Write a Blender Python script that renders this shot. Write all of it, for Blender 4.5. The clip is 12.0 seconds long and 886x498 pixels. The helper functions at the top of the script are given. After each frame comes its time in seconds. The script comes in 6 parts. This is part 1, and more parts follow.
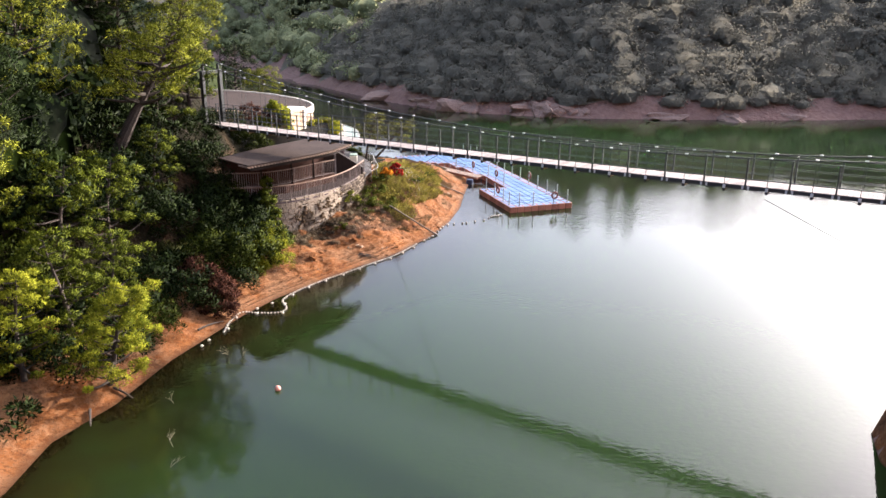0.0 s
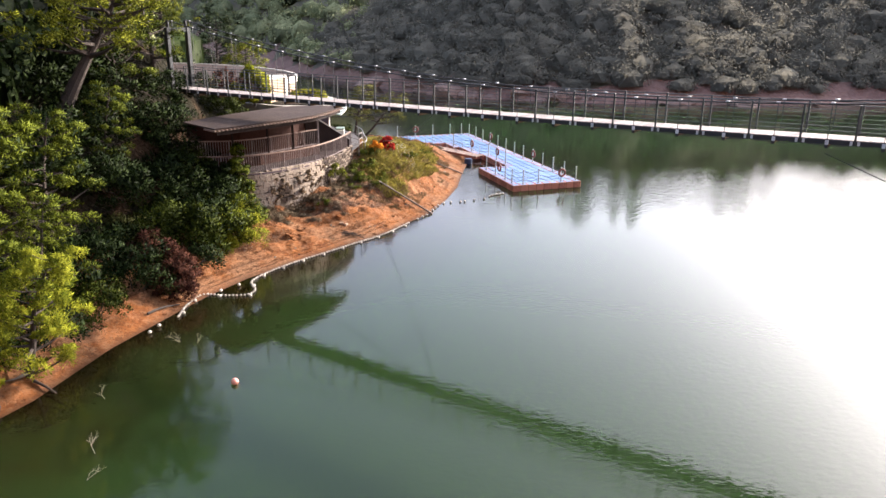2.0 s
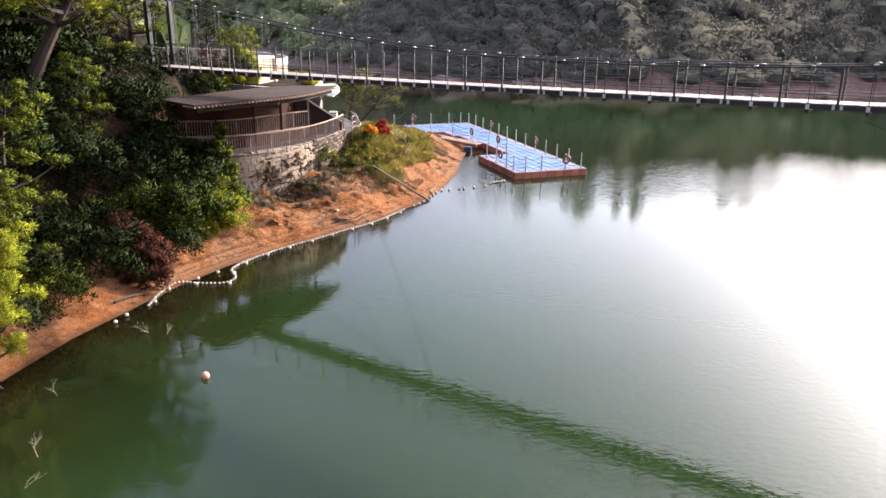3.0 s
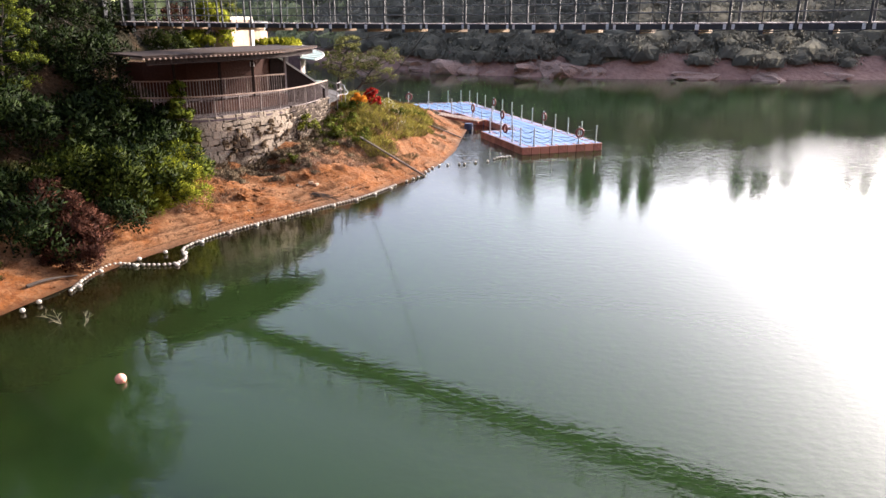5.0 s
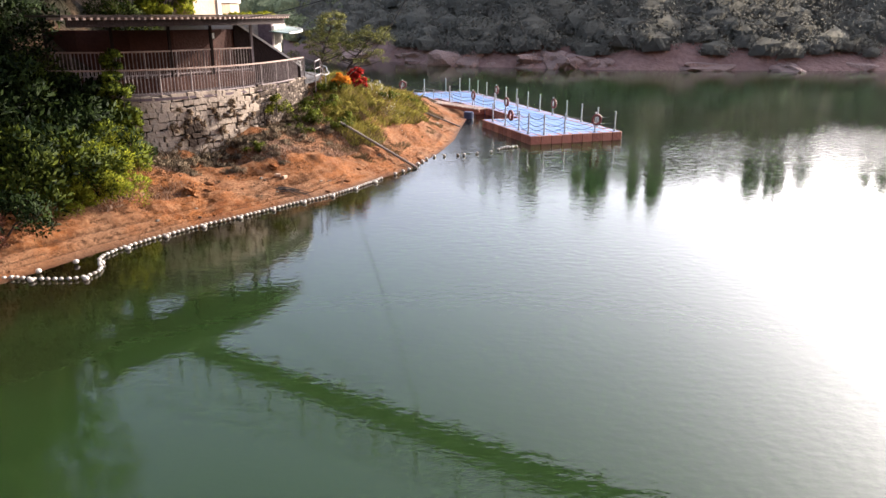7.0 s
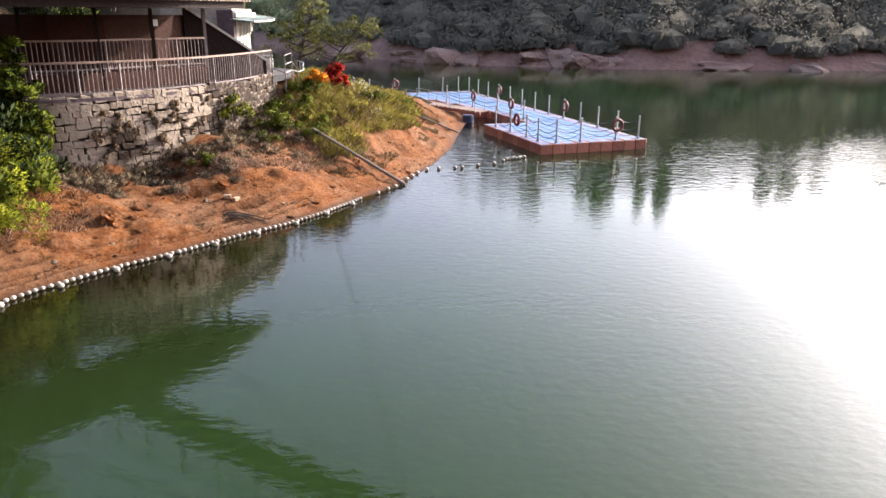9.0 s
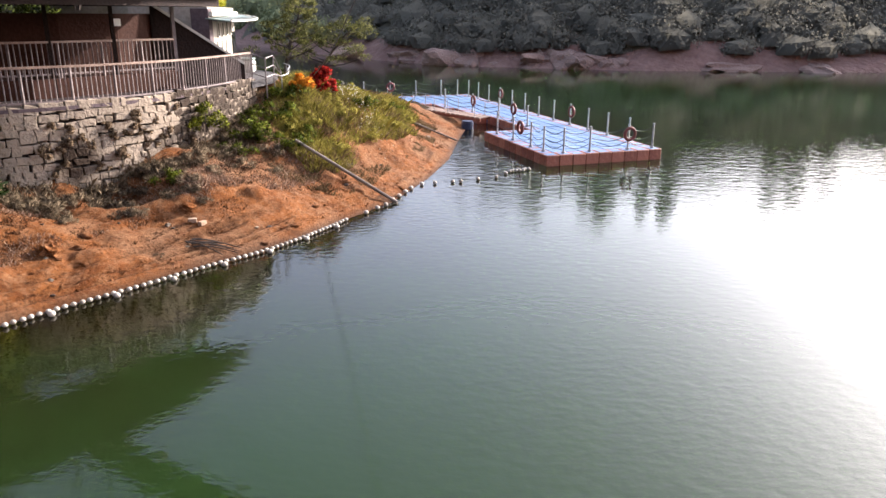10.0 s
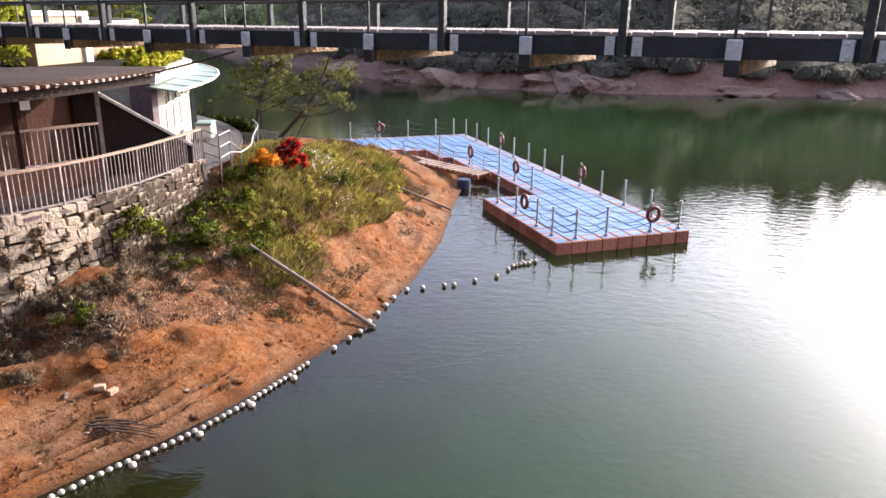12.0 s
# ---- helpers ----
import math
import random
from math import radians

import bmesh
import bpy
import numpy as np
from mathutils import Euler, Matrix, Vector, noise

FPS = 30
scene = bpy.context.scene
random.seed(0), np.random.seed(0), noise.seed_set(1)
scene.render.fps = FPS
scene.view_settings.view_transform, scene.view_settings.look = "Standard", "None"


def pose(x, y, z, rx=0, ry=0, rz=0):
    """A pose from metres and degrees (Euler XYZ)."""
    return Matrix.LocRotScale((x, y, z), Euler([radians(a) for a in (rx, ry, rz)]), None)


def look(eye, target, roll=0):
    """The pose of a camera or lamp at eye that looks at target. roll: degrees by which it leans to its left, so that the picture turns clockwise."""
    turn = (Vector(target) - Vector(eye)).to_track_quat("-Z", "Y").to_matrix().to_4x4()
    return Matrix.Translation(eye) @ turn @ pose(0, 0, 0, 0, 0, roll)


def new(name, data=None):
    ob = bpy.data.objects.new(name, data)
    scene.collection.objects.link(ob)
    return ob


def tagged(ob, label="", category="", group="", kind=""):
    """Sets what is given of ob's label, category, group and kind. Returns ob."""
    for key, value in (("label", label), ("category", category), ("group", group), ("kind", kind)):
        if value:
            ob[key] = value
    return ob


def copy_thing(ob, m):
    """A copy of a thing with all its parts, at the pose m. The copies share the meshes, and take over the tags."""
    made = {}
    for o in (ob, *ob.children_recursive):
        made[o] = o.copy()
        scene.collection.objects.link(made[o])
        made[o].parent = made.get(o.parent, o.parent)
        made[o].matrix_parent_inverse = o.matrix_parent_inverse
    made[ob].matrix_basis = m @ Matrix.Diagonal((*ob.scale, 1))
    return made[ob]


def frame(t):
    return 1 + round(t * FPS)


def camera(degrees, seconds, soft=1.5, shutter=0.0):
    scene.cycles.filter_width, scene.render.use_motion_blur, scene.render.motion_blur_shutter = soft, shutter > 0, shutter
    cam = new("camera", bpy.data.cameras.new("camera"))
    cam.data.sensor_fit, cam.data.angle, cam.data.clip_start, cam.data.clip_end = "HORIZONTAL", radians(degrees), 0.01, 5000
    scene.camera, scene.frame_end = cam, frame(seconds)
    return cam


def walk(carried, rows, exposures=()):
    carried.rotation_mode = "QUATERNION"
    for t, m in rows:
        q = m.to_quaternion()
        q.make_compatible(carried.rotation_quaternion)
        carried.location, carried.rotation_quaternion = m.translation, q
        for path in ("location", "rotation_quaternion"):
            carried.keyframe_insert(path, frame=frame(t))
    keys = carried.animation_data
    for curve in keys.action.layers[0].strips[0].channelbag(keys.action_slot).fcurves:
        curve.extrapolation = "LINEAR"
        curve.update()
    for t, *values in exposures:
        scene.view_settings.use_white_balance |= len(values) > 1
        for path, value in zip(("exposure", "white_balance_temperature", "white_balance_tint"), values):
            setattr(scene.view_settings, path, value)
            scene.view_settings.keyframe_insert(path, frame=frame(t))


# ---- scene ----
cam = camera(62.0, 12.0)
PATH = [
    (0, (0.0, -3.401, 12.946), (-0.005, -1.499, 12.328), 0.5),
    (0.5, (0.072, -2.496, 12.429), (0.068, -0.595, 11.807), 0.4),
    (1, (0.062, -1.398, 11.707), (0.06, 0.504, 11.09), 0.4),
    (1.5, (0.063, -0.347, 11.036), (0.064, 1.556, 10.421), 0.5),
    (2, (0.16, 0.706, 10.426), (0.159, 2.609, 9.811), 0.5),
    (2.5, (0.209, 1.715, 9.778), (0.211, 3.619, 9.165), 0.6),
    (3, (0.238, 2.775, 9.139), (0.239, 4.679, 8.526), 0.6),
    (5, (0.409, 7.076, 6.921), (0.406, 8.98, 6.309), 0.3),
    (5.5, (0.382, 8.298, 6.558), (0.383, 10.203, 5.948), 0.4),
    (6, (0.434, 9.505, 6.184), (0.434, 11.41, 5.575), 0.3),
    (6.5, (0.481, 10.728, 5.819), (0.479, 12.633, 5.211), 0.2),
    (7, (0.544, 11.924, 5.529), (0.542, 13.829, 4.92), 0.2),
    (9, (0.703, 16.873, 5.047), (0.704, 18.778, 4.438), 0.4),
    (9.5, (0.772, 18.078, 5.031), (0.771, 19.983, 4.422), 0.4),
    (10, (0.803, 19.285, 5.009), (0.804, 21.19, 4.4), 0.4),
    (10.5, (0.883, 20.458, 5.117), (0.883, 22.363, 4.507), 0.4),
    (11, (0.92, 21.624, 5.538), (0.923, 23.528, 4.927), 0.5),
    (11.5, (0.958, 22.79, 6.128), (0.962, 24.694, 5.515), 0.6),
    (12, (1.012, 23.92, 6.735), (1.017, 25.824, 6.123), 0.7),
]
walk(cam, [(t, look(eye, target, roll)) for t, eye, target, roll in PATH], [(0.0, 2.02, 6050, 17), (6.0, 1.92, 6050, 17), (12.0, 1.83, 5900, 17)])

# ---- light ----
SUN_AZ, SUN_EL = 52.0, 23.0          # degrees to the right of straight ahead (+y), and above the horizon
world = bpy.data.worlds.new("hazy_sky")
scene.world = world
world.use_nodes = True
wn = world.node_tree.nodes
sky = wn.new("ShaderNodeTexSky")
sky.sky_type, sky.sun_disc = "NISHITA", False
sky.sun_elevation, sky.sun_rotation = radians(SUN_EL), radians(SUN_AZ)
sky.air_density, sky.dust_density, sky.ozone_density = 0.85, 4.3, 1.0
wn["Background"].inputs["Strength"].default_value = 0.15
# haze takes the colour out of the sky
haze = wn.new("ShaderNodeHueSaturation")
haze.inputs["Saturation"].default_value = 0.65
world.node_tree.links.new(sky.outputs[0], haze.inputs["Color"])
world.node_tree.links.new(haze.outputs[0], wn["Background"].inputs[0])
sun = new("sun", bpy.data.lights.new("sun", "SUN"))
sun.data.energy, sun.data.angle, sun.data.color = 3.7, radians(0.8), (1.0, 0.86, 0.68)
a, e = radians(SUN_AZ), radians(SUN_EL)
SUN_WAY = Vector((math.sin(a) * math.cos(e), math.cos(a) * math.cos(e), math.sin(e)))
sun.matrix_basis = look(SUN_WAY * 150, (0, 0, 0))

# ---- materials ----


def material(name, dark, light, scale=3.0, rough=0.8, bump=0.3, fine=8.0, metal=0.0, spot=None, island=0.0, piece=0.0, trans=0.0, spec=0.5):
    """Two scales of noise between two colours, with relief; spot adds a third colour in patches."""
    m = bpy.data.materials.new(name)
    m.use_nodes = True
    t = m.node_tree
    n, l = t.nodes, t.links
    b = n["Principled BSDF"]
    b.inputs["Roughness"].default_value, b.inputs["Metallic"].default_value = rough, metal
    b.inputs["Specular IOR Level"].default_value = 0.04 if trans else spec
    co = n.new("ShaderNodeTexCoord")
    big, small = n.new("ShaderNodeTexNoise"), n.new("ShaderNodeTexNoise")
    for x, s in ((big, scale), (small, scale * fine)):
        x.inputs["Scale"].default_value, x.inputs["Detail"].default_value = s, 4.0
        l.new(co.outputs["Object"], x.inputs["Vector"])
    mix = n.new("ShaderNodeMath")
    mix.operation = "MULTIPLY_ADD"
    mix.inputs[1].default_value = 0.55
    l.new(small.outputs["Fac"], mix.inputs[0])
    half = n.new("ShaderNodeMath")
    half.operation = "MULTIPLY"
    half.inputs[1].default_value = 0.45
    l.new(big.outputs["Fac"], half.inputs[0])
    l.new(half.outputs[0], mix.inputs[2])
    fac = mix.outputs[0]
    for amount, kind, out in ((island, "ShaderNodeNewGeometry", "Random Per Island"), (piece, "ShaderNodeObjectInfo", "Random")):
        if amount:
            src = n.new(kind)
            add = n.new("ShaderNodeMath")
            add.operation = "MULTIPLY_ADD"
            add.inputs[1].default_value = amount
            l.new(src.outputs[out], add.inputs[0])
            sub = n.new("ShaderNodeMath")
            sub.operation = "SUBTRACT"
            sub.inputs[1].default_value = amount / 2
            l.new(fac, sub.inputs[0])
            l.new(sub.outputs[0], add.inputs[2])
            fac = add.outputs[0]
    ramp = n.new("ShaderNodeValToRGB")
    ramp.color_ramp.elements[0].position, ramp.color_ramp.elements[1].position = 0.33, 0.68
    ramp.color_ramp.elements[0].color, ramp.color_ramp.elements[1].color = (*dark, 1), (*light, 1)
    l.new(fac, ramp.inputs[0])
    colour = ramp.outputs[0]
    if spot:
        third = n.new("ShaderNodeTexNoise")
        third.inputs["Scale"].default_value, third.inputs["Detail"].default_value = scale * 0.4, 6.0
        l.new(co.outputs["Object"], third.inputs["Vector"])
        edge = n.new("ShaderNodeValToRGB")
        edge.color_ramp.elements[0].position, edge.color_ramp.elements[1].position = 0.52, 0.62
        l.new(third.outputs["Fac"], edge.inputs[0])
        blend = n.new("ShaderNodeMix")
        blend.data_type = "RGBA"
        l.new(edge.outputs[0], blend.inputs[0])
        l.new(colour, blend.inputs[6])
        blend.inputs[7].default_value = (*spot, 1)
        colour = blend.outputs[2]
    l.new(colour, b.inputs["Base Color"])
    if bump:
        bp = n.new("ShaderNodeBump")
        bp.inputs["Strength"].default_value, bp.inputs["Distance"].default_value = bump, 0.3 / scale
        l.new(fac if not island and not piece else mix.outputs[0], bp.inputs["Height"])
        l.new(bp.outputs[0], b.inputs["Normal"])
    if trans:
        tr = n.new("ShaderNodeBsdfTranslucent")
        l.new(colour, tr.inputs[0])
        ms = n.new("ShaderNodeMixShader")
        ms.inputs[0].default_value = trans
        l.new(b.outputs[0], ms.inputs[1])
        l.new(tr.outputs[0], ms.inputs[2])
        l.new(ms.outputs[0], n["Material Output"].inputs[0])
    return m


def water_material():
    m = bpy.data.materials.new("reservoir_water")
    m.use_nodes = True
    t = m.node_tree
    n, l = t.nodes, t.links
    b = n["Principled BSDF"]
    b.inputs["Roughness"].default_value, b.inputs["IOR"].default_value = 0.02, 1.33
    # Silty water scatters the light over metres, so that shadows on it fade out.
    b.subsurface_method = "BURLEY"
    b.inputs["Subsurface Weight"].default_value, b.inputs["Subsurface Scale"].default_value = 1.0, 4.0
    b.inputs["Subsurface Radius"].default_value = (0.8, 1.0, 0.8)
    co = n.new("ShaderNodeTexCoord")
    cloud = n.new("ShaderNodeTexNoise")
    cloud.inputs["Scale"].default_value = 0.06
    l.new(co.outputs["Object"], cloud.inputs["Vector"])
    ramp = n.new("ShaderNodeValToRGB")
    ramp.color_ramp.elements[0].color, ramp.color_ramp.elements[1].color = (0.0098, 0.0208, 0.0056, 1), (0.0135, 0.029, 0.0078, 1)
    l.new(cloud.outputs["Fac"], ramp.inputs[0])
    # Over the shallows the red soil of the bottom shows through.
    depth = n.new("ShaderNodeAttribute")
    depth.attribute_name = "shallow"
    stir = n.new("ShaderNodeTexNoise")
    stir.inputs["Scale"].default_value, stir.inputs["Detail"].default_value = 0.5, 4.0
    l.new(co.outputs["Object"], stir.inputs["Vector"])
    murk = n.new("ShaderNodeMath")
    murk.operation = "MULTIPLY"
    l.new(depth.outputs["Fac"], murk.inputs[0])
    drift = n.new("ShaderNodeMapRange")
    drift.inputs["From Min"].default_value, drift.inputs["From Max"].default_value = 0.3, 0.7
    drift.inputs["To Min"].default_value, drift.inputs["To Max"].default_value = 0.35, 0.7
    l.new(stir.outputs["Fac"], drift.inputs[0])
    l.new(drift.outputs[0], murk.inputs[1])
    silt = n.new("ShaderNodeMix")
    silt.data_type, silt.clamp_factor = "RGBA", True
    l.new(murk.outputs[0], silt.inputs[0])
    l.new(ramp.outputs[0], silt.inputs[6])
    silt.inputs[7].default_value = (0.0095, 0.0072, 0.0022, 1)
    l.new(silt.outputs[2], b.inputs["Base Color"])
    # Small ripples, drawn out across the wind, stronger in patches.
    stretch = n.new("ShaderNodeMapping")
    stretch.inputs["Rotation"].default_value = (0, 0, radians(12))
    stretch.inputs["Scale"].default_value = (1.0, 1.5, 1)
    l.new(co.outputs["Object"], stretch.inputs["Vector"])
    fine, wide = n.new("ShaderNodeTexNoise"), n.new("ShaderNodeTexNoise")
    fine.inputs["Scale"].default_value, wide.inputs["Scale"].default_value = 4.2, 0.05
    fine.inputs["Detail"].default_value = 3.0
    l.new(stretch.outputs[0], fine.inputs["Vector"])
    l.new(co.outputs["Object"], wide.inputs["Vector"])
    where = n.new("ShaderNodeSeparateXYZ")
    l.new(co.outputs["Object"], where.inputs[0])
    windy = n.new("ShaderNodeMapRange")
    windy.inputs["From Min"].default_value, windy.inputs["From Max"].default_value = 35.0, 42.0
    windy.inputs["To Min"].default_value, windy.inputs["To Max"].default_value = 0.25, 0.75
    l.new(where.outputs[1], windy.inputs[0])
    # calm again under the far shore
    calm = n.new("ShaderNodeMapRange")
    calm.inputs["From Min"].default_value, calm.inputs["From Max"].default_value = 47.0, 56.0
    calm.inputs["To Min"].default_value, calm.inputs["To Max"].default_value = 1.0, 0.3
    l.new(where.outputs[1], calm.inputs[0])
    patch = n.new("ShaderNodeMapRange")
    patch.inputs["From Min"].default_value, patch.inputs["From Max"].default_value = 0.45, 0.65
    patch.inputs["To Min"].default_value, patch.inputs["To Max"].default_value = 0.3, 1.0
    l.new(wide.outputs["Fac"], patch.inputs[0])
    bp = n.new("ShaderNodeBump")
    bp.inputs["Distance"].default_value = 0.05
    k = n.new("ShaderNodeMath")
    k.operation = "MULTIPLY"
    k.inputs[1].default_value = 0.5
    both = n.new("ShaderNodeMath")
    both.operation = "MULTIPLY"
    l.new(patch.outputs[0], both.inputs[0])
    l.new(windy.outputs[0], both.inputs[1])
    rest = n.new("ShaderNodeMath")
    rest.operation = "MULTIPLY"
    l.new(both.outputs[0], rest.inputs[0])
    l.new(calm.outputs[0], rest.inputs[1])
    l.new(rest.outputs[0], k.inputs[0])
    l.new(k.outputs[0], bp.inputs["Strength"])
    l.new(fine.outputs["Fac"], bp.inputs["Height"])
    # longer wavelets out in the wind
    chop, gust = n.new("ShaderNodeTexNoise"), n.new("ShaderNodeBump")
    chop.inputs["Scale"].default_value, chop.inputs["Detail"].default_value = 2.2, 3.0
    l.new(stretch.outputs[0], chop.inputs["Vector"])
    l.new(chop.outputs["Fac"], gust.inputs["Height"])
    gust.inputs["Distance"].default_value = 0.05
    blow = n.new("ShaderNodeMapRange")
    blow.inputs["From Min"].default_value, blow.inputs["From Max"].default_value = 37.0, 43.0
    blow.inputs["To Min"].default_value, blow.inputs["To Max"].default_value = 0.02, 0.3
    l.new(where.outputs[1], blow.inputs[0])
    puff = n.new("ShaderNodeMath")
    puff.operation = "MULTIPLY"
    l.new(blow.outputs[0], puff.inputs[0])
    l.new(calm.outputs[0], puff.inputs[1])
    l.new(puff.outputs[0], gust.inputs["Strength"])
    l.new(bp.outputs[0], gust.inputs["Normal"])
    l.new(gust.outputs[0], b.inputs["Normal"])
    return m


def soil_material():
    """Red soil: rust, ochre and greyish patches, gritty relief, a dark wet strip at the water."""
    m = bpy.data.materials.new("red_soil")
    m.use_nodes = True
    t = m.node_tree
    n, l = t.nodes, t.links
    b = n["Principled BSDF"]
    co = n.new("ShaderNodeTexCoord")

    def grain(scale, detail, rough_):
        x = n.new("ShaderNodeTexNoise")
        x.inputs["Scale"].default_value, x.inputs["Detail"].default_value, x.inputs["Roughness"].default_value = scale, detail, rough_
        l.new(co.outputs["Object"], x.inputs["Vector"])
        return x.outputs["Fac"]

    def blend(fac, a, c):
        x = n.new("ShaderNodeMix")
        x.data_type = "RGBA"
        l.new(fac, x.inputs[0])
        for k, v in ((6, a), (7, c)):
            if isinstance(v, tuple):
                x.inputs[k].default_value = (*v, 1)
            else:
                l.new(v, x.inputs[k])
        return x.outputs[2]

    def ramp(fac, lo, hi):
        x = n.new("ShaderNodeMapRange")
        x.inputs["From Min"].default_value, x.inputs["From Max"].default_value = lo, hi
        l.new(fac, x.inputs[0])
        return x.outputs[0]

    base = blend(ramp(grain(1.1, 8, 0.65), 0.35, 0.65), (0.118, 0.037, 0.0085), (0.245, 0.092, 0.025))
    base = blend(ramp(grain(0.45, 7, 0.65), 0.45, 0.6), base, (0.2, 0.105, 0.054))
    base = blend(ramp(grain(0.8, 10, 0.75), 0.53, 0.68), base, (0.045, 0.02, 0.008))
    base = blend(ramp(grain(4.0, 8, 0.8), 0.47, 0.68), base, (0.275, 0.148, 0.074))
    base = blend(ramp(grain(11.0, 8, 0.85), 0.5, 0.64), base, (0.05, 0.018, 0.006))
    xyz = n.new("ShaderNodeSeparateXYZ")
    l.new(co.outputs["Object"], xyz.inputs[0])
    track = n.new("ShaderNodeAttribute")
    track.attribute_name = "track"
    press = n.new("ShaderNodeMath")
    press.operation = "MULTIPLY"
    l.new(track.outputs["Fac"], press.inputs[0])
    l.new(ramp(grain(5.0, 6, 0.7), 0.35, 0.6), press.inputs[1])
    base = blend(press.outputs[0], base, (0.04, 0.016, 0.005))
    wet = ramp(xyz.outputs[2], 0.09, -0.02)
    base = blend(wet, base, (0.045, 0.017, 0.005))
    b.inputs["Specular IOR Level"].default_value = 0.12
    l.new(base, b.inputs["Base Color"])
    rough_ = n.new("ShaderNodeMapRange")
    rough_.inputs["To Min"].default_value, rough_.inputs["To Max"].default_value = 0.95, 0.7
    l.new(wet, rough_.inputs[0])
    l.new(rough_.outputs[0], b.inputs["Roughness"])
    b1, b2 = n.new("ShaderNodeBump"), n.new("ShaderNodeBump")
    b1.inputs["Strength"].default_value, b1.inputs["Distance"].default_value = 0.9, 0.075
    b2.inputs["Strength"].default_value, b2.inputs["Distance"].default_value = 1.0, 0.06
    l.new(grain(3.4, 9, 0.7), b1.inputs["Height"])
    l.new(grain(24.0, 6, 0.75), b2.inputs["Height"])
    l.new(b1.outputs[0], b2.inputs["Normal"])
    l.new(b2.outputs[0], b.inputs["Normal"])
    return m


